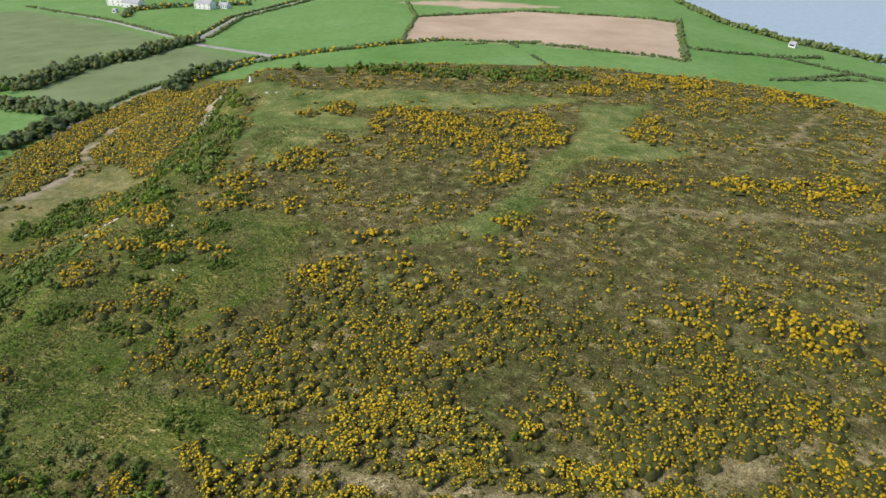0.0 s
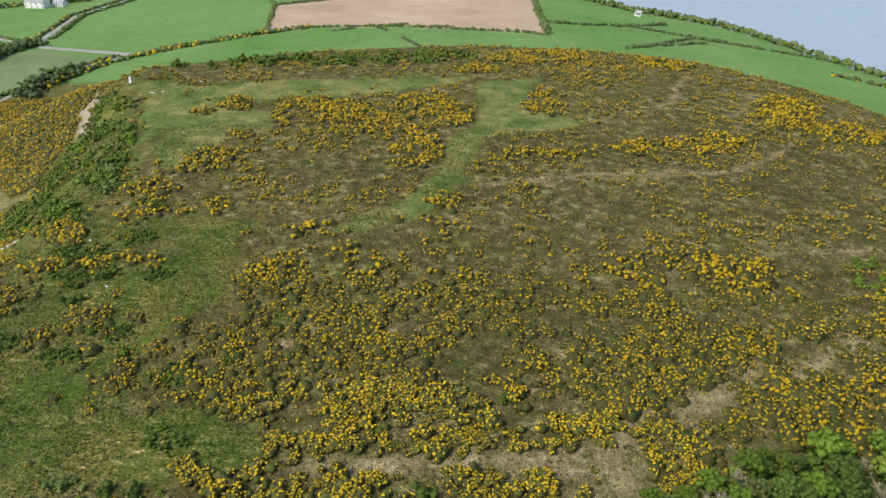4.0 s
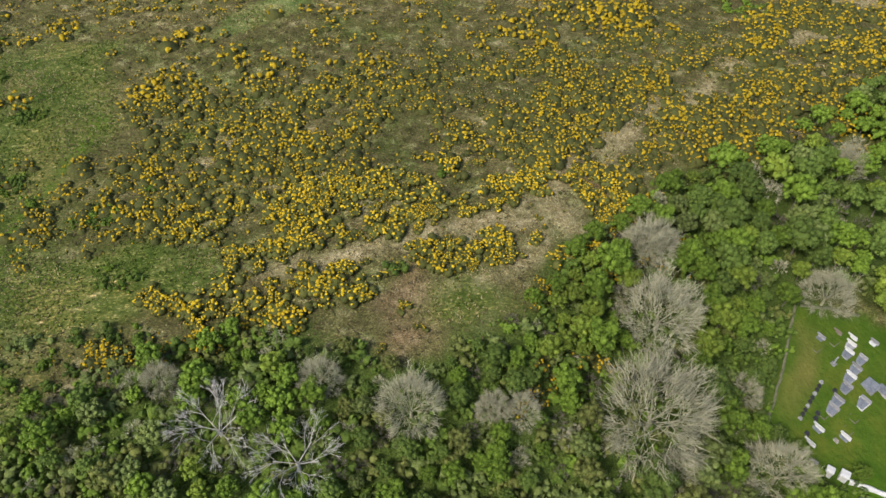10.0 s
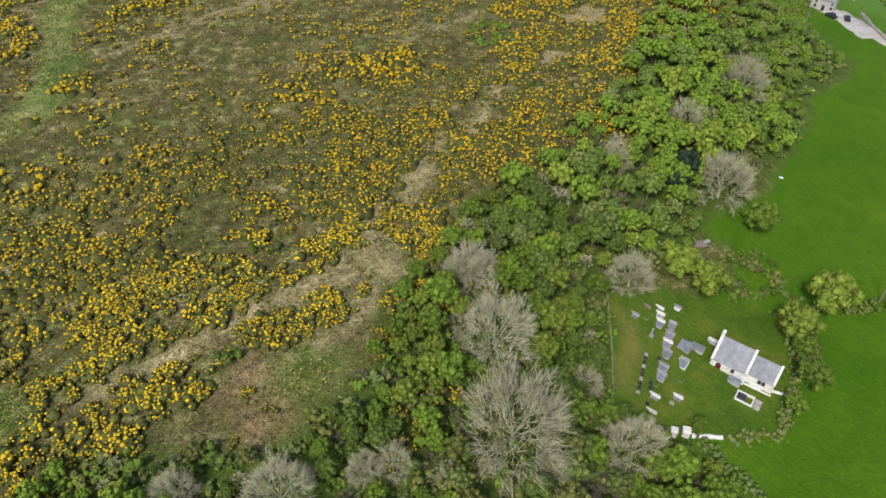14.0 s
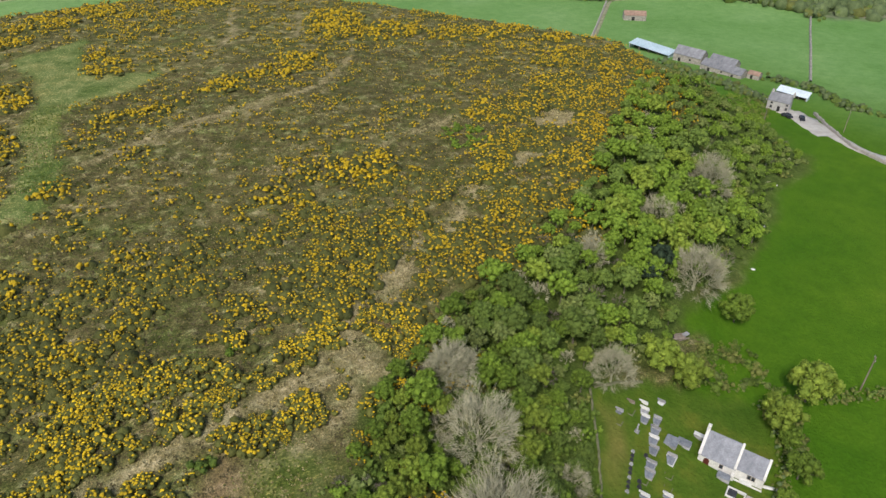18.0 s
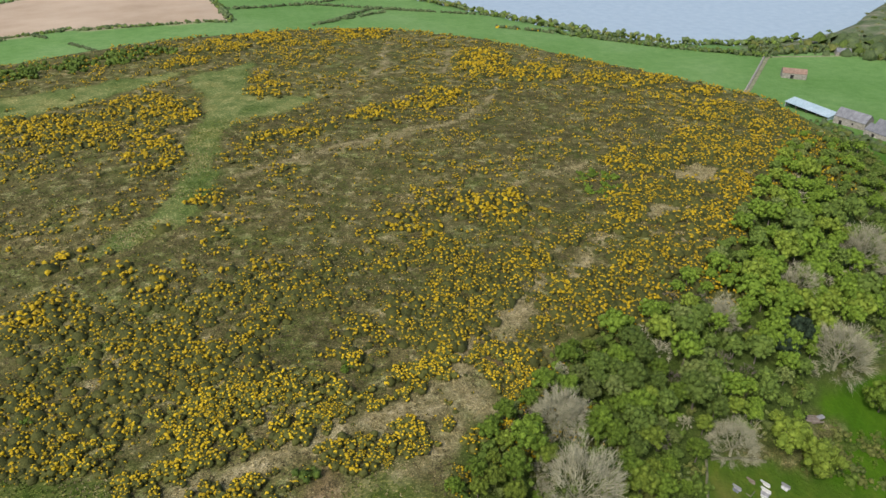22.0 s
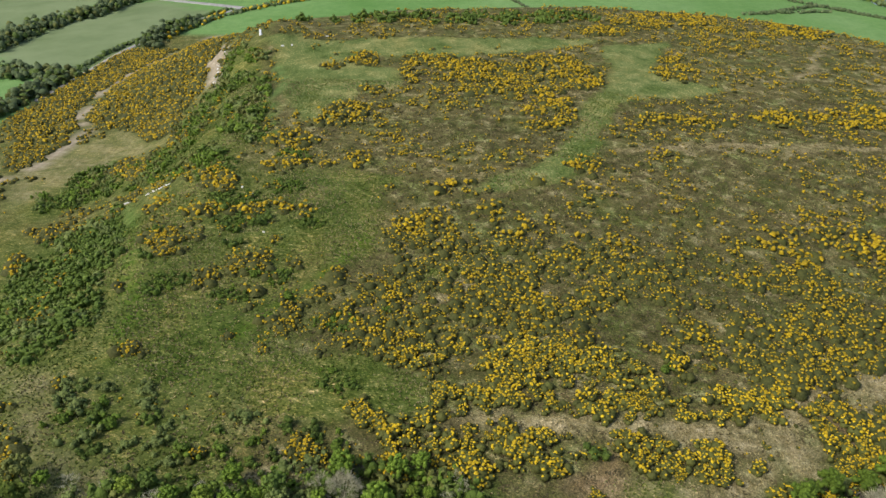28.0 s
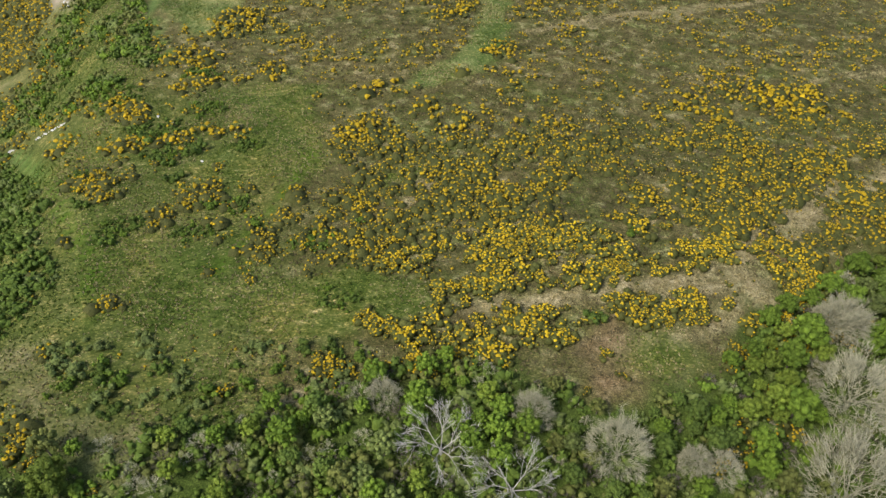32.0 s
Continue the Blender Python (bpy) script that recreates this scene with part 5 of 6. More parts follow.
hedge_line([(-242, 436), (-262, 526), (-252, 640)], 2.0, 1.4, [D, D, D, Y], "roadside hedge with patches of gorse", 6)
hedge_line([(-101, 444), (-120, 556), (-150, 640)], 2.0, 1.4, [D, G], "hedge between green field and ploughed field", 7)
hedge_line([(-120, 556), (-43, 621), (79, 612)], 2.4, 1.6, [D, G], "hedge behind the ploughed field", 8)
hedge_line([(83, 630), (78, 530), (76, 456)], 3.0, 1.8, [D, G], "hedge at the end of the ploughed field", 9)
hedge_line([(79, 501), (142, 514), (191, 484), (214, 475)], 2.2, 1.5, [D], "dark hedge between pasture fields", 10)
hedge_line([(138, 516), (172, 535)], 2.0, 1.5, [D], "short dark hedge between pasture fields", 11)
hedge_line([(120, 435), (185, 476)], 1.8, 1.3, [D], "dark hedge crossing the pasture", 12)
hedge_line([(132, 441), (180, 490), (278, 443)], 2.0, 1.4, [D], "dark hedge above the cliff pasture", 13)
hedge_line([(60, 880), (93, 742), (122, 645), (160, 590), (200, 566), (232, 536), (244, 506), (260, 464), (277, 418), (292, 378), (324, 342)], 8.0, 4.0, [D, G, LEAVES[3]], "wind-bent scrub and trees along the cliff top", 14, name="cliff_scrub", category="scrub")
hedge_line([(263, 386), (303, 332), (349, 290)], 4.0, 2.4, [D, G], "thick dark hedge running towards the lane", 15)
hedge_line([(236, 412), (263, 386)], 2.5, 1.8, [D, D, D, Y], "hedge with a few gorse flowers", 16)
hedge_line([(352, 300), (396, 284), (434, 212), (420, 194)], 8.0, 4.0, [D, G, LEAVES[3]], "tall belt of scrub at the foot of the headland", 17)
hedge_line([(279, 142), (282, 133), (284, 124), (272, 106), (272, 93)], 4.0, 2.0, [D, G], "rough hedge behind the farmyard", 18)
hedge_line([(330, 338), (365, 322), (400, 312)], 8.0, 3.5, [D, G], "scrub on the edge of the sea cliff", 19, name="cliff_scrub", category="scrub")
hedge_line([(-187, 205), (-186, 222), (-187, 240), (-189, 258), (-217, 258), (-240, 262)], 8.0, 4.0, [D, G, LEAVES[3]], "thick dark scrub at the foot of the hill", 25)
hedge_line([(-188, 262), (-190, 292), (-188, 326), (-182, 362), (-170, 386)], 1.8, 1.3, [D, G], "dark field hedge beside the lane below the hill", 26)
hedge_line([(-176, 306), (-180, 322), (-179, 340), (-176, 356)], 7.0, 4.5, [D, G], "clump of tall dark thorn beside the lane", 27)
hedge_line([(250, 122), (256, 141), (258, 157), (263, 184)], 5.0, 1.6, [D, G, LEAVES[3]], "rough thorn hedge below the farm buildings", 28)
hedge_line([(410, 282), (424, 262), (436, 240), (444, 212), (470, 190)], 22.0, 4.5, [D, D, G, LEAVES[3]], "broad belt of dark thorn scrub on the headland", 29, leaf=0.8)
hedge_line([(-345, 508), (-362, 545), (-330, 580), (-280, 600)], 5.0, 3.5, [D, D, D, Y], "garden hedge with gorse round the white houses", 30)
hedge_line([(102, 27.5), (110, 23), (135, 10), (170, -10)], 1.8, 0.9, [LEAVES[3], G], "low brown hedge bank between two pastures", 20, leaf=0.17)
hedge_line([(60, 23), (59, 12), (57, -5)], 1.6, 1.3, [D, G], "green hedge below the churchyard gate", 21, leaf=0.17)
hedge_line([(92, 33), (89.5, 28), (84, 23.5), (80, 21.5), (70.5, 17.5), (64, 20.5)], 1.4, 0.9, [LEAVES[3], G, D], "brown bramble hedge round the churchyard", 22, leaf=0.17)
hedge_line([(-60, 455), (-20, 478), (20, 470)], 1.2, 0.9, [D], "line of small bushes by the plough", 23, 0.5)
hedge_line([(-35, 470), (-18, 440), (0, 400), (8, 360)], 1.0, 0.8, [D], "thin broken hedge crossing the green field", 24, 0.45)


def rough_wall(points, wide, tall, mat, label, seed, name="stone_wall", category="wall"):
    """A dry-stone wall with an uneven top along a line."""
    r = np.random.default_rng(seed)
    rows = []
    for (ax, ay), (bx, by) in zip(points, points[1:]):
        n = max(2, int(math.hypot(bx - ax, by - ay) / 0.7))
        for k in range(n):
            t = k / n
            d = np.array([bx - ax, by - ay]) / math.hypot(bx - ax, by - ay)
            rows.append((ax + t * (bx - ax), ay + t * (by - ay), *d))
    rows.append((*points[-1], rows[-1][2], rows[-1][3]))
    v = []
    for x, y, dx, dy in rows:
        g, w, h = z_at(x, y), wide / 2 * r.uniform(0.85, 1.2), tall * r.uniform(0.75, 1.15)
        jx, jy = r.normal(0, 0.06, 2)
        for s, zz, k in ((-1, -0.3, 1.2), (-1, h * 0.6, 1.0), (-0.6, h, 0.7), (0.6, h * r.uniform(0.9, 1.05), 0.7), (1, h * 0.6, 1.0), (1, -0.3, 1.2)):
            v.append((x + jx - dy * w * s * k, y + jy + dx * w * s * k, g + zz))
    n = len(rows)
    f = [(i * 6 + k, i * 6 + k + 1, i * 6 + k + 7, i * 6 + k + 6) for i in range(n - 1) for k in range(5)]
    ob = new(name, mesh_of(name, v, f, [mat]))
    return tagged(ob, label, category)


rough_wall([(417, 196), (350, 160), (293, 130)], 0.9, 1.2, RUBBLE, "pale dry-stone wall dividing two pastures", 1)
rough_wall([(265, 227), (300, 253), (348, 289)], 0.9, 1.2, RUBBLE, "pale dry-stone wall beside the farm track", 2)
rough_wall([(253, 107.5), (242, 96.4), (230, 82.5), (225, 70), (232, 40)], 0.8, 1.1, RUBBLE, "stone wall along the farm lane", 3)
rough_wall([(65, 47.3), (59, 40), (52, 32.6)], 0.35, 0.3, MOSSY, "low mossy stone wall on the churchyard's edge", 4)
rough_wall([(66, 47.4), (71, 46.8), (76, 45.4)], 0.4, 0.3, MOSSY, "tumbled stone wall above the churchyard", 5)
rough_wall([(54.5, 28.6), (56, 26.8)], 0.7, 0.9, RUBBLE, "ruined churchyard wall beside the gateway", 6)
rough_wall([(59.2, 24.2), (61.5, 22.8), (63, 21.6)], 0.6, 0.5, LIMEWASH, "collapsed white stones of the churchyard wall", 7)


def box(l, w, h, bevel=0.0):
    """A box standing on z = 0 about the origin, as a bmesh."""
    bm = bmesh.new()
    bmesh.ops.create_cube(bm, size=1)
    bmesh.ops.scale(bm, vec=(l, w, h), verts=bm.verts)
    bmesh.ops.translate(bm, vec=(0, 0, h / 2), verts=bm.verts)
    if bevel:
        bmesh.ops.bevel(bm, geom=bm.edges[:], offset=bevel, segments=1, affect="EDGES")
    return bm


def solid(name, bm, mat, parent, at=(0, 0, 0), turn=0.0, label="", tilt=0.0):
    me = bpy.data.meshes.new(name)
    bm.to_mesh(me)
    bm.free()
    me.materials.append(mat)
    ob = new(name, me)
    ob.parent = parent
    ob.matrix_basis = pose(*at, tilt, 0, turn)
    return tagged(ob, label)


def prism(profile, depth):
    """A flat outline in x and z, drawn out along y by depth."""
    bm = bmesh.new()
    a = [bm.verts.new((x, 0, z)) for x, z in profile]
    b = [bm.verts.new((x, depth, z)) for x, z in profile]
    n = len(a)
    bm.faces.new(a)
    bm.faces.new(b[::-1])
    for i in range(n):
        bm.faces.new((a[(i + 1) % n], a[i], b[i], b[(i + 1) % n]))
    bmesh.ops.recalc_face_normals(bm, faces=bm.faces)
    return bm


def gabled(thing, u0, length, v0, wide, eave, ridge, walls, roof, over=0.12, tag=""):
    """Walls, gables and the two roof slopes of a building along x from u0."""
    t = 0.45
    solid("wall", box(length, t, eave + 0.5), walls, thing, (u0 + length / 2, v0 + t / 2, -0.5))
    solid("wall", box(length, t, eave + 0.5), walls, thing, (u0 + length / 2, v0 + wide - t / 2, -0.5))
    out = [(v0 + t + 0.003, -0.5), (v0 + wide - t - 0.003, -0.5), (v0 + wide - t - 0.003, eave), (v0 + wide / 2, ridge - 0.12), (v0 + t + 0.003, eave)]
    for x in (u0, u0 + length - t):
        g = solid("gable", prism(out, t), walls, thing)
        g.matrix_basis = Matrix.Translation((x + t, 0, 0)) @ Matrix.Rotation(math.pi / 2, 4, "Z")
    rise = ridge - eave
    half = wide / 2 + over
    slope = math.atan2(rise, wide / 2)
    run = half / math.cos(slope)
    for side in (-1, 1):
        bm = box(length + 0.06, run, 0.09)
        bmesh.ops.translate(bm, vec=(0, -run / 2 * 1.0, 0), verts=bm.verts)
        ob = solid("roof", bm, roof, thing)
        ob.matrix_basis = Matrix.Translation((u0 + length / 2, v0 + wide / 2, ridge - 0.02)) @ Matrix.Rotation(0 if side < 0 else math.pi, 4, "Z") @ Matrix.Rotation(slope, 4, "X")
    return slope


# ---- the chapel and its yard ----
CH = (72.5, 31.4)
CH_TURN = -71.0
CH_Z = z_at(74, 27)
chapel = tagged(new("chapel"), "small whitewashed stone chapel with grey slate roofs", "chapel")
chapel.matrix_basis = pose(*CH, CH_Z, 0, 0, CH_TURN)
gabled(chapel, 0.0, 5.4, 0.0, 4.7, 1.95, 4.95, LIMEWASH, SLATE, 0.1)
gabled(chapel, 5.4, 4.0, 0.3, 4.1, 1.95, 4.1, LIMEWASH, SLATE, 0.1)


def coping(thing, u, v0, wide, eave, ridge, thick=0.42):
    h = 0.24
    out = [(v0 - 0.12, eave - 0.15), (v0 - 0.12, eave + h), (v0 + wide / 2, ridge + h + 0.1), (v0 + wide + 0.12, eave + h), (v0 + wide + 0.12, eave - 0.15), (v0 + wide / 2, ridge - 0.15)]
    g = solid("coping", prism(out, thick), LIMEWASH, thing, label="thick white gable coping")
    g.matrix_basis = Matrix.Translation((u + thick, 0, 0)) @ Matrix.Rotation(math.pi / 2, 4, "Z")


coping(chapel, -0.12, 0.0, 4.7, 1.95, 4.95)
coping(chapel, 5.1, 0.0, 4.7, 1.95, 4.95, 0.34)
coping(chapel, 9.12, 0.3, 4.1, 1.95, 4.1, 0.34)
bell = solid("bellcote", box(0.5, 0.7, 0.9, 0.05), LIMEWASH, chapel, (0.1, 2.35, 5.1))
# a near-black block carries the shade of the bell opening
solid("bell_opening", box(0.53, 0.3, 0.4), DARK, bell, (0, 0, 0.2))
arch = [(-0.42, 0), (0.42, 0), (0.42, 1.2), (0.3, 1.5), (0, 1.68), (-0.3, 1.5), (-0.42, 1.2)]
door = solid("door", prism(arch, 0.08), DOOR_RED, chapel, (1.25, -0.05, 0.0), label="arched dark red door")
solid("door_step", box(1.3, 0.5, 0.14, 0.02), GRANITE, chapel, (1.25, -0.3, -0.02))
for u, w, v in ((3.4, 0.42, 0.0), (7.35, 0.4, 0.3), (7.95, 0.4, 0.3)):
    win = solid("window", box(w + 0.16, 0.06, 0.86), TIMBER, chapel, (u, v - 0.02, 0.8))
    solid("pane", box(w, 0.02, 0.7), GLASS_DARK, win, (0, -0.035, 0.08))
win = solid("window", prism([(-0.35, 0), (0.35, 0), (0.35, 0.8), (0, 1.25), (-0.35, 0.8)], 0.06), TIMBER, chapel)
win.matrix_basis = Matrix.Translation((9.45, 2.35, 1.1)) @ Matrix.Rotation(math.pi / 2, 4, "Z")
solid("plinth", box(9.5, 0.28, 0.22, 0.03), LIMEWASH, chapel, (4.75, -0.16, -0.08))
solid("buttress", box(0.5, 0.7, 1.3, 0.06), LIMEWASH, chapel, (5.25, -0.3, -0.2))
path = tagged(rough_wall([(76.6, 22.8), (77.4, 21.4), (78.2, 20.4)], 0.5, 0.12, LIMEWASH, "pale stone kerb running from the chapel corner", 9, "stone_kerb", "kerb"))


def grave(x, y, label, stone=None, wide=1.4, tall=0.5, kerb=None, ledger=None, long=1.5, lean=0.0, shaped=False):
    """A grave about its middle: a low wide headstone at the head, a kerb and a slab where it has them."""
    g = tagged(new("grave"), label, "grave", "graves in the churchyard")
    g.matrix_basis = pose(x, y, z_at(x, y), 0, 0, CH_TURN - 90)
    head = -long / 2 if kerb or ledger else 0.0
    if stone:
        w = wide / 2
        out = [(-w, 0), (w, 0), (w, tall * 0.8), (w * 0.55, tall), (-w * 0.55, tall), (-w, tall * 0.8)] if shaped else [(-w, 0), (w, 0), (w, tall * 0.94), (w * 0.93, tall), (-w * 0.93, tall), (-w, tall * 0.94)]
        h = solid("headstone", prism(out, 0.13), stone, g)
        h.matrix_basis = Matrix.Translation((head, 0, 0)) @ Matrix.Rotation(math.pi / 2, 4, "Z") @ Matrix.Rotation(radians(lean), 4, "X")
        solid("plinth", box(0.36, wide + 0.16, 0.14, 0.02), stone, g, (head, 0, -0.03))
    if kerb:
        for v in (-wide / 2, wide / 2):
            solid("kerb", box(long - 0.2, 0.13, 0.2, 0.02), kerb, g, (0.1, v, -0.04))
        solid("kerb", box(0.13, wide - 0.14, 0.2, 0.02), kerb, g, (long / 2 - 0.06, 0, -0.04))
    if ledger:
        solid("ledger", box(long - 0.42, wide - 0.16, 0.16, 0.03), ledger, g, (0.06, 0, 0.0))
    return g


def chest_tomb(x, y, stone, top, label, l=1.9, w=0.95, h=0.75, turn=0.0):
    g = tagged(new("chest_tomb"), label, "tomb", "graves in the churchyard")
    g.matrix_basis = pose(x, y, z_at(x, y), 0, 0, CH_TURN + turn)
    solid("plinth", box(l + 0.25, w + 0.25, 0.16, 0.02), stone, g, (0, 0, -0.04))
    solid("chest", box(l, w, h, 0.02), stone, g, (0, 0, 0.1))
    solid("slab", box(l + 0.2, w + 0.2, 0.12, 0.03), top, g, (0, 0, h + 0.1))


POLISHED = mottled("polished_slab", (0.13, 0.145, 0.165), (0.22, 0.235, 0.26), 1.2, 0.3, 6.0, 0.1, 0.005, 0.15)
for x, y, stone, w, k, l, long, name in (
        (72.7, 42.4, WHITE_STONE, 1.45, None, None, 1.0, "low wide white marble headstone in the grass"), (70.5, 43.3, TIMBER, 1.3, None, None, 1.0, "brown lichened headstone among the graves"),
        (69.0, 42.1, None, 1.3, MOSSY, None, 1.6, "worn brown kerb of an old grave"), (66.7, 42.7, GRANITE, 1.3, None, POLISHED, 0.9, "grey headstone with a pale top"),
        (65.3, 41.4, None, 1.2, MOSSY, None, 1.2, "mossy kerb of a small grave"), (75.7, 41.2, GRANITE, 1.3, None, WHITE_STONE, 0.95, "grey headstone with a white foot slab"),
        (71.3, 41.3, WHITE_STONE, 1.5, GRANITE, GRANITE, 1.2, "white headstone with a wide grey kerb"), (70.0, 40.2, WHITE_STONE, 1.5, GRANITE, POLISHED, 1.6, "white topped grave with grey kerb and slab"),
        (71.9, 39.1, GRANITE, 1.3, GRANITE, POLISHED, 1.6, "grey headstone and full granite ledger"), (69.8, 37.9, GRANITE, 1.6, GRANITE, POLISHED, 1.75, "broad grey double grave with a granite kerb"),
        (68.1, 36.9, WHITE_STONE, 1.6, GRANITE, POLISHED, 1.75, "double grave with a pale headstone and grey slab"), (66.7, 35.7, GRANITE, 1.55, GRANITE, POLISHED, 1.6, "grey double grave inside a granite kerb"),
        (64.0, 34.1, GRANITE, 1.65, GRANITE, POLISHED, 1.75, "grey granite double grave with a ledger"), (62.6, 33.2, GRANITE, 1.6, RUBBLE, POLISHED, 1.6, "weathered grey grave with a broken kerb"),
        (68.1, 33.3, GRANITE, 1.45, WHITE_STONE, POLISHED, 2.0, "grey grave with a pale kerb and slab"), (65.5, 31.6, None, 1.2, MOSSY, None, 1.2, "low mossy grave with a stone kerb"),
        (63.5, 30.2, None, 1.2, MOSSY, None, 1.3, "low grassy grave with a worn kerb"), (61.1, 32.7, None, 1.1, MOSSY, None, 1.2, "sunken grave edged with old stones"),
        (58.9, 31.1, WHITE_STONE, 1.6, None, POLISHED, 0.9, "wide white marble headstone on the lawn"), (62.2, 29.4, WHITE_STONE, 1.5, None, POLISHED, 0.9, "white marble headstone with a dark plaque"),
        (56.9, 29.7, WHITE_STONE, 1.6, None, None, 0.9, "wide white marble headstone on the lawn"), (60.8, 29.2, RUBBLE, 0.6, None, None, 0.8, "small rough stone marker")):
    grave(x, y, name, stone, w, 0.5, k, l, long, 4)
for k in range(10):
    t = k / 9
    grave(63.4 - 6.1 * t, 36.8 - 4.1 * t, "small dark headstone in a straight row", BLACK_STONE if k % 3 else GRANITE, 0.42, 0.42 + 0.06 * (k % 3), lean=5 * ((k * 7) % 3 - 1), shaped=True)
for x, y in ((64.8, 35.4), (59.5, 32.3), (57.1, 30.7), (60.2, 32.9)):
    grave(x, y, "small dark headstone between kerbed graves", BLACK_STONE, 0.55, 0.65, lean=3, shaped=True)
chest_tomb(71.0, 35.3, GRANITE, POLISHED, "square grey chest tomb", 1.9, 1.7, 0.35, 90)
chest_tomb(72.8, 34.2, GRANITE, POLISHED, "dark slab chest tomb beside another", 1.9, 1.2, 0.35)
chest_tomb(72.9, 27.1, GRANITE, POLISHED, "grey chest tomb by the chapel wall", 1.7, 1.0, 0.5)
chest_tomb(76.3, 33.9, GRANITE, WHITE_STONE, "white topped table tomb at the chapel's west end", 1.4, 0.5, 0.6)
chest_tomb(74.9, 24.7, WHITE_STONE, WHITE_STONE, "low white slab beside the chancel", 1.5, 0.5, 0.15)
plot = tagged(new("railed_grave"), "large stone-kerbed family grave with a dark slab", "grave", "graves in the churchyard")
plot.matrix_basis = pose(71.6, 24.2, z_at(71.6, 24.2), 0, 0, CH_TURN)
for v in (-0.85, 0.85):
    solid("kerb", box(2.6, 0.2, 0.5, 0.03), LIMEWASH, plot, (0, v, -0.05))
for u in (-1.2, 1.2):
    solid("kerb", box(0.2, 1.48, 0.5, 0.03), LIMEWASH, plot, (u, 0, -0.05))
solid("slab", box(1.2, 1.3, 0.3, 0.03), BLACK_STONE, plot, (-0.45, 0, 0.1))
solid("step", box(1.0, 2.0, 0.2, 0.03), RUBBLE, plot, (1.9, 0, -0.04))
cross = tagged(new("stone_cross"), "pale stone cross on a stepped base", "cross", "graves in the churchyard")
cross.matrix_basis = pose(67.0, 39.0, z_at(67.0, 39.0), 0, 0, CH_TURN)
solid("base", box(0.7, 0.7, 0.3, 0.03), GRANITE, cross, (0, 0, -0.05))
solid("shaft", box(0.18, 0.22, 1.5, 0.02), GRANITE, cross, (0, 0, 0.25))
solid("arm", box(0.19, 0.8, 0.2, 0.02), GRANITE, cross, (0, 0, 1.25))
for x, y, s in ((57.0, 25.6, 1.0), (58.6, 24.7, 1.15)):
    p = tagged(new("gate_pillar"), "stout whitewashed gate pillar of the churchyard", "pillar", "churchyard gate pillars")
    p.matrix_basis = pose(x, y, z_at(x, y), 0, 0, CH_TURN + 20)
    solid("shaft", box(0.85 * s, 0.85 * s, 1.3, 0.06), LIMEWASH, p, (0, 0, -0.1))
    solid("cap", box(1.0 * s, 1.0 * s, 0.2, 0.06), LIMEWASH, p, (0, 0, 1.2))

# ---- the farm below the hill ----
GREY_PLASTER = mottled("grey_plaster", (0.3, 0.29, 0.28), (0.46, 0.45, 0.43), 0.6, 0.9, 3.0, 0.4, 0.02)
WHITE_WALL = mottled("white_masonry_paint", (0.84, 0.84, 0.83), (0.93, 0.93, 0.92), 0.5, 0.8)
PALE_ROOF = mottled("pale_slate_roof", (0.3, 0.31, 0.33), (0.44, 0.45, 0.47), 0.4, 0.7)

def farm_house(name, label, x, y, turn, length, wide, eave, ridge, walls, roof, openings=(), chimneys=(), category="building"):
    b = tagged(new(name), label, category, "farm buildings")
    b.matrix_basis = pose(x, y, z_at(x, y), 0, 0, turn)
    gabled(b, 0, length, 0, wide, eave, ridge, walls, roof, 0.2)
    for u, w, h, z, kind in openings:
        # unglazed openings are near-black panels, their inner shade put into the colour
        frame_ = solid("door" if kind == "door" else "window", box(w, 0.08, h), DARK if kind != "glass" else TIMBER, b, (u, -0.02, z))
        if kind == "glass":
            solid("pane", box(w - 0.16, 0.03, h - 0.16), GLASS_DARK, frame_, (0, -0.04, 0.08))
    for u in chimneys:
        c = solid("chimney", box(0.7, 0.7, 1.5, 0.03), walls, b, (u, wide / 2, ridge - 0.6))
        solid("chimney_pot", box(0.28, 0.28, 0.4, 0.04), RUST, c, (0, 0, 1.5))
    return b


farm_house("stone_barn", "long stone barn with a patched slate roof", 271, 183, -79, 13, 7.0, 3.4, 6.2, RUBBLE, OLD_SLATE, ((3, 1.2, 1.8, 0, "door"), (8, 0.8, 0.8, 1.4, "hole")))
farm_house("byre", "stone byre with dark open doorways and slate roof", 275, 167.5, -84, 12, 5.5, 3.2, 5.4, RUBBLE, OLD_SLATE, ((2.5, 1.6, 2, 0, "door"), (7.5, 1.4, 1.9, 0, "door")))
farm_house("outhouse", "low stone outhouse along the farm range", 268.5, 167, -86, 19, 6.0, 2.4, 4.4, RUBBLE, OLD_SLATE, ((4, 1.0, 1.7, 0, "door"), (10, 0.8, 0.7, 1.2, "hole"), (15, 1.0, 1.7, 0, "door")))
farm_house("ruined_shed", "small broken shed with a rusty red roof", 274, 148, -80, 5, 4.0, 2.0, 3.0, RUBBLE, RUST, ((2, 1.0, 1.6, 0, "door"),))
farm_house("farmhouse", "grey stone farmhouse with slate roof and chimneys", 242.5, 120.5, -72, 7.6, 5.6, 3.8, 6.0, GREY_PLASTER, OLD_SLATE, ((1.5, 0.9, 1.1, 0.9, "glass"), (4.2, 1.0, 2.0, 0, "door"), (6.8, 0.9, 1.1, 0.9, "glass"), (1.5, 0.8, 0.8, 2.5, "glass"), (6.8, 0.8, 0.8, 2.5, "glass")), (0.6, 7.9))
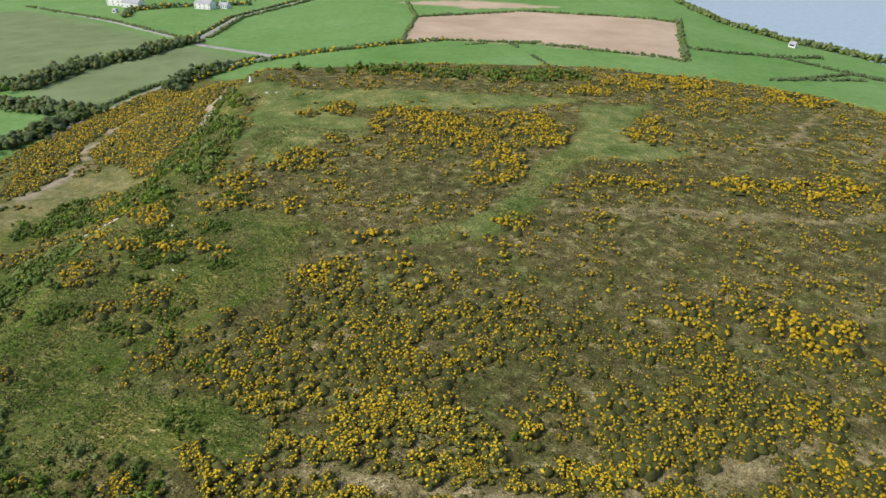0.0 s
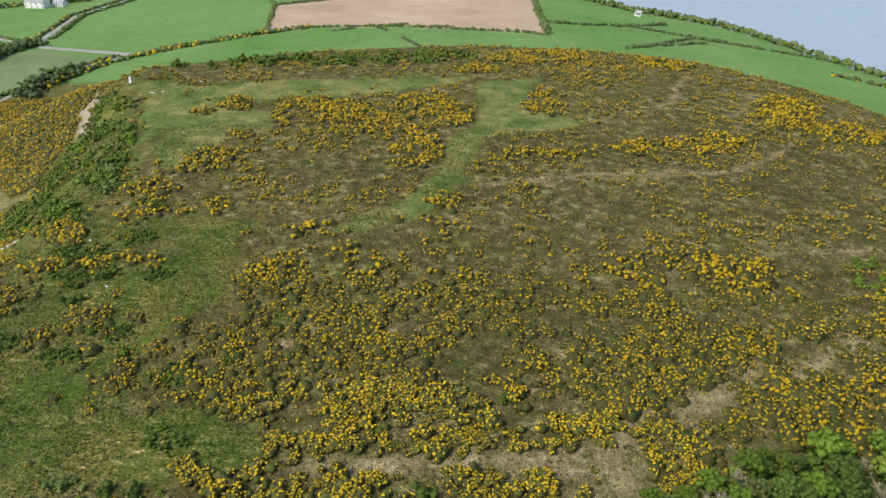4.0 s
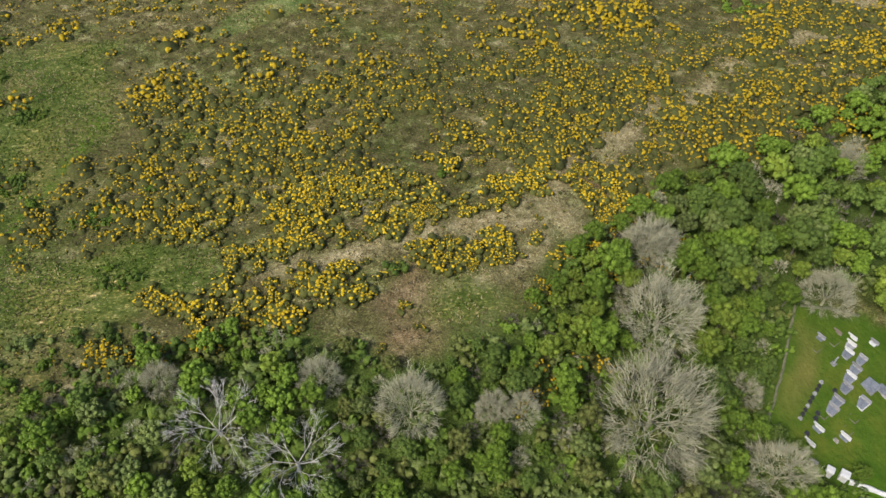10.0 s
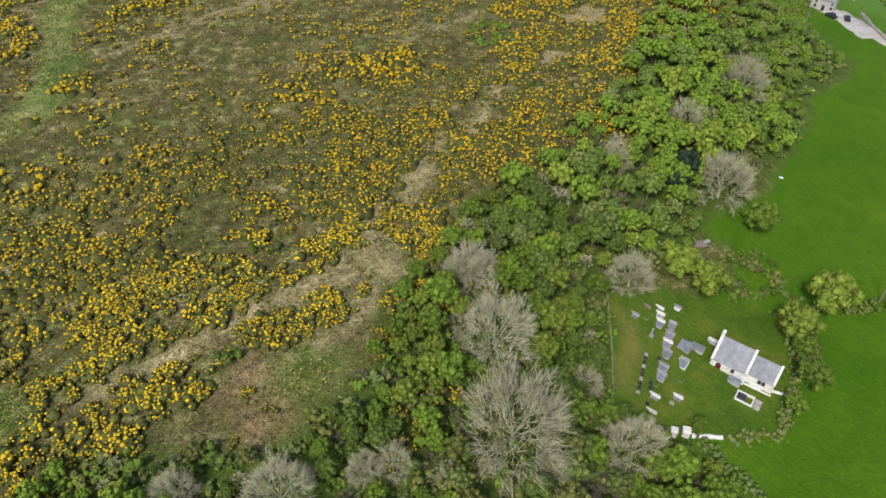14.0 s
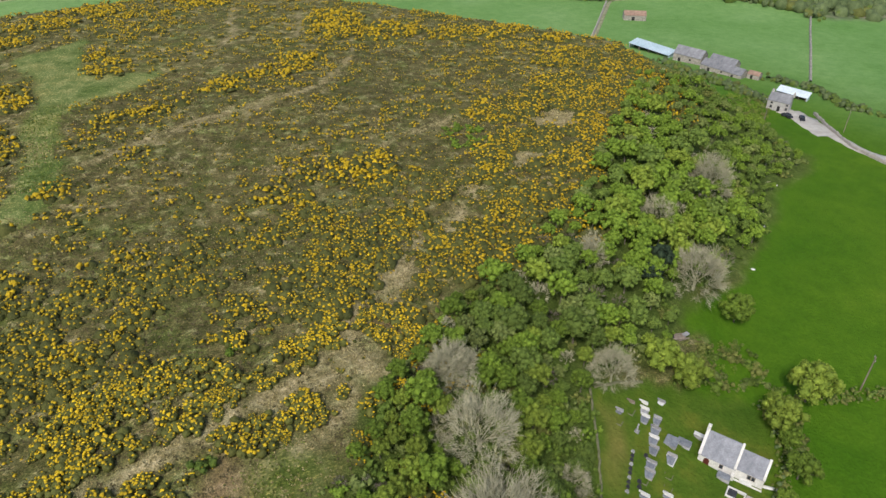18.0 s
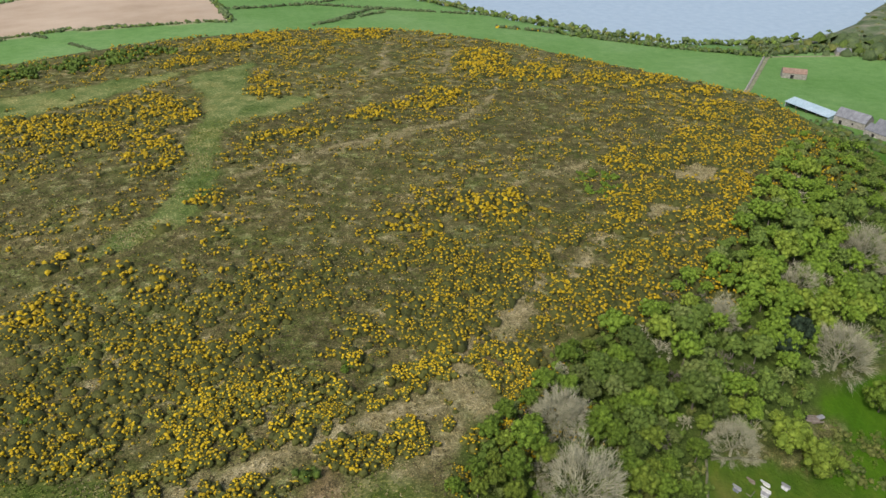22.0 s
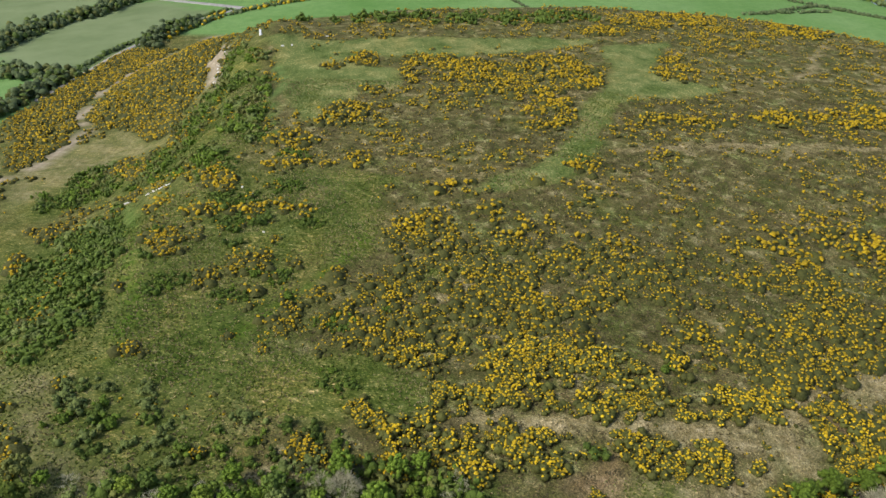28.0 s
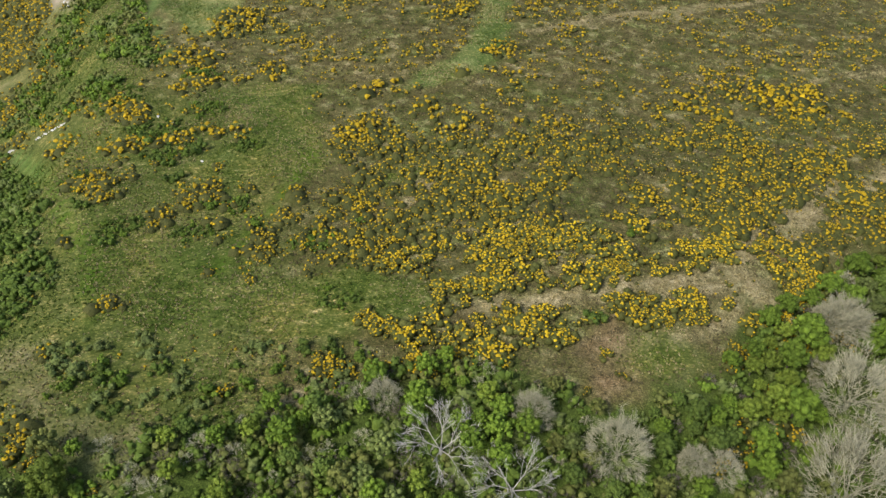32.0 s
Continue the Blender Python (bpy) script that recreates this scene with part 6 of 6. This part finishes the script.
farm_house("field_barn", "old stone field barn with a rusty red roof", 317.5, 250, -43, 12, 6.0, 2.8, 4.6, RUBBLE, RUST, ((5.0, 1.6, 2.0, 0, "door"),))
farm_house("hill_cottage", "small grey cottage at the end of the farm track", 390, 274, -40, 8, 5.0, 2.4, 4.0, RUBBLE, OLD_SLATE, ((2, 0.8, 0.9, 0.9, "glass"), (5, 1.0, 1.9, 0, "door")))
for x, y, turn, l, w, h, mat, label in ((271, 208, -88, 22, 5.6, 2.0, TIN_BLUE, "long open-fronted barn with a pale blue metal roof"), (262.5, 128, -80, 11.5, 3.4, 1.8, TIN_WHITE, "low farm shed with a pale metal roof")):
    s = tagged(new("metal_shed"), label, "shed", "farm buildings")
    s.matrix_basis = pose(x, y, z_at(x + 2, y - l / 2), 0, 0, turn)
    solid("back_wall", box(l, 0.2, h + 1.1), mat, s, (l / 2, w - 0.1, -0.3))
    for u in (0.1, l - 0.1):
        solid("end_wall", box(0.2, w - 0.4, h + 0.2), mat, s, (u, w / 2 - 0.1, -0.3))
    for k in range(5):
        solid("post", box(0.25, 0.25, h + 0.15), TIMBER, s, (0.4 + k * (l - 0.8) / 4, 0.25, -0.3))
    solid("roof", box(l + 0.6, w + 0.8, 0.12), mat, s, (l / 2, w / 2, h + 0.45), 0, "", math.degrees(math.atan2(1.0, w)))
    # an added near-black sheet paints the shade inside the shed
    bm = box(l - 0.6, 0.1, h - 0.6)
    solid("dark_interior", bm, DARK, s, (l / 2, w * 0.6, -0.2))


def car(x, y, turn, paint, label):
    c = tagged(new("car"), label, "car", "parked cars")
    c.matrix_basis = pose(x, y, z_at(x, y), 0, 0, turn)
    body = solid("body", box(4.2, 1.75, 0.62, 0.14), paint, c, (0, 0, 0.32))
    cab = solid("cabin", box(2.3, 1.55, 0.58, 0.2), GLASS_DARK, c, (-0.2, 0, 0.9))
    solid("roof", box(1.6, 1.35, 0.08, 0.03), paint, c, (-0.25, 0, 1.44))
    for u in (-1.3, 1.3):
        for v in (-0.8, 0.8):
            bm = bmesh.new()
            bmesh.ops.create_cone(bm, cap_ends=True, segments=14, radius1=0.32, radius2=0.32, depth=0.22)
            w = solid("wheel", bm, RUBBER, c)
            w.matrix_basis = Matrix.Translation((u, v, 0.32)) @ Matrix.Rotation(math.pi / 2, 4, "X")
    for v in (-0.6, 0.6):
        solid("headlight", box(0.06, 0.3, 0.14, 0.02), WHITE_STONE, c, (2.1, v, 0.62))


car(242.3, 106.4, 35, CAR_PAINT, "dark blue car parked on the farmyard concrete")
car(240.3, 111.0, 80, CAR_PAINT, "dark car parked beside the farmhouse")


def pole(x, y, label):
    p = tagged(new("telegraph_pole"), label, "pole", "telegraph poles")
    p.matrix_basis = pose(x, y, z_at(x, y))
    v, f = limb((0, 0, -0.5), (0, 0, 8.0), 0.16, 0.1, 8)
    part("shaft", mesh_of("shaft", v, f, [TIMBER], smooth=True), p)
    solid("crossarm", box(1.6, 0.12, 0.12, 0.01), TIMBER, p, (0, 0, 7.4), 30)
    for u in (-0.65, 0.65):
        solid("insulator", box(0.09, 0.09, 0.16, 0.02), WHITE_STONE, p, (u * math.cos(0.52), u * math.sin(0.52), 7.52))


for x, y in ((110.5, 24.5), (212.5, 105), (242.8, 91.7), (-235, 428)):
    pole(x, y, "weathered wooden telegraph pole with a crossarm")

# ---- houses and stones afar ----
for x, y, turn, l, w, e, r in ((-404, 570, -8, 20, 8, 6.0, 8.6), (-384, 562, -8, 18, 9, 4.2, 7.0), (-318, 568, -12, 17, 8, 5.0, 7.6), (-372, 532, -8, 4, 3, 2.4, 3.4), (-299, 574, -12, 9, 6, 3.0, 5.0), (156, 566, -35, 5, 4, 2.4, 4.0)):
    farm_house("white_house", "white rendered house with a grey slate roof" if l > 6 else "small white outbuilding with a slate roof", x, y, turn, l, w, e, r, WHITE_WALL, PALE_ROOF,
               tuple((1.2 + k * (l - 2.4) / 3, min(1.0, l / 6), 1.1, 0.9, "glass") for k in range(4)) + (tuple((1.2 + k * (l - 2.4) / 3, 1.0, 1.0, 3.3, "glass") for k in range(4)) if e > 4.5 else ()), (0.6, l - 0.6) if l > 6 else (), "house")


def boulder(x, y, size, mat, name, label, seed):
    r = np.random.default_rng(seed)
    bm = bmesh.new()
    bmesh.ops.create_icosphere(bm, subdivisions=2, radius=1.0)
    for v in bm.verts:
        k = 1 + 0.3 * noise.noise(v.co * 1.7 + Vector((seed, 0, 0)))
        v.co = Vector((v.co.x * size[0] * k, v.co.y * size[1] * k, v.co.z * size[2] * k))
    me = bpy.data.meshes.new(name)
    bm.to_mesh(me)
    bm.free()
    me.materials.append(mat)
    ob = tagged(new(name, me), label, "rock", "pale limestone outcrops")
    ob.matrix_basis = pose(x, y, z_at(x, y) + size[2] * 0.2, 0, 0, r.uniform(0, 360))


STONES = [(-94.3, 135.7, 0.5), (-93.2, 135.0, 0.3), (-104.8, 228.1, 0.45), (-103.8, 229.8, 0.5), (-75.0, 202.7, 0.45), (-72.6, 204.5, 0.4), (-65.5, 218.1, 0.4), (-52.6, 114.2, 0.25), (-55.8, 116.8, 0.3), (-45.9, 100.8, 0.25),
          (25.7, 97.7, 0.3), (150, 67, 0.5), (176, 79, 0.6), (129, 57, 0.4)]
STONES += [(-85.5 + 0.62 * k, 130.7 - 0.24 * k + 0.25 * math.sin(k * 2.1), 0.24 + 0.1 * math.sin(k * 1.7)) for k in range(14)]
STONES += [(-95.3 - 0.95 * k + 0.7 * math.sin(k * 2.7), 195.8 + 2.6 * k, 0.4 + 0.16 * math.sin(k * 3.9)) for k in range(12)]
for k, (x, y, a) in enumerate(STONES):
    boulder(x, y, (a * 1.4, a * 0.8, a * 0.5), LIMEWASH, "rock", "pale limestone outcrop showing through the turf" if a > 0.3 else "small pale stone lying in the turf", k)
trig = tagged(new("trig_pillar"), "white painted tapering survey pillar on the hilltop", "pillar")
trig.matrix_basis = pose(-84.5, 211, z_at(-84.5, 211))
for name, a, b, z0, z1 in (("base", 0.7, 0.68, -0.3, 0.12), ("shaft", 0.56, 0.34, 0.12, 1.55), ("cap", 0.37, 0.37, 1.55, 1.63)):
    v, f = limb((0, 0, z0), (0, 0, z1), a, b, 4)
    top = np.array([[4, 5, 6, 7]])
    part(name, mesh_of(name, v, np.concatenate([f, top]), [WHITE_WALL]), trig)
heap = tagged(new("scrap_heap"), "rusty scrap and white sheeting dumped by the wood", "scrap")
heap.matrix_basis = pose(92.4, 49.6, z_at(92.4, 49.6), 0, 0, -30)
solid("rusty_panel", box(2.6, 1.5, 0.5, 0.1), TIMBER, heap, (-0.6, 0, 0.02))
solid("white_sheet", box(1.3, 0.8, 0.4, 0.12), GRANITE, heap, (1.0, 0.3, 0.3), 25)
solid("dark_frame", box(1.0, 1.4, 0.6, 0.1), DARK, heap, (-1.9, 0.2, 0.0), 10)
solid("timber_beam", box(2.2, 0.15, 0.15), TIMBER, heap, (0.2, -0.9, 0.3), 15)
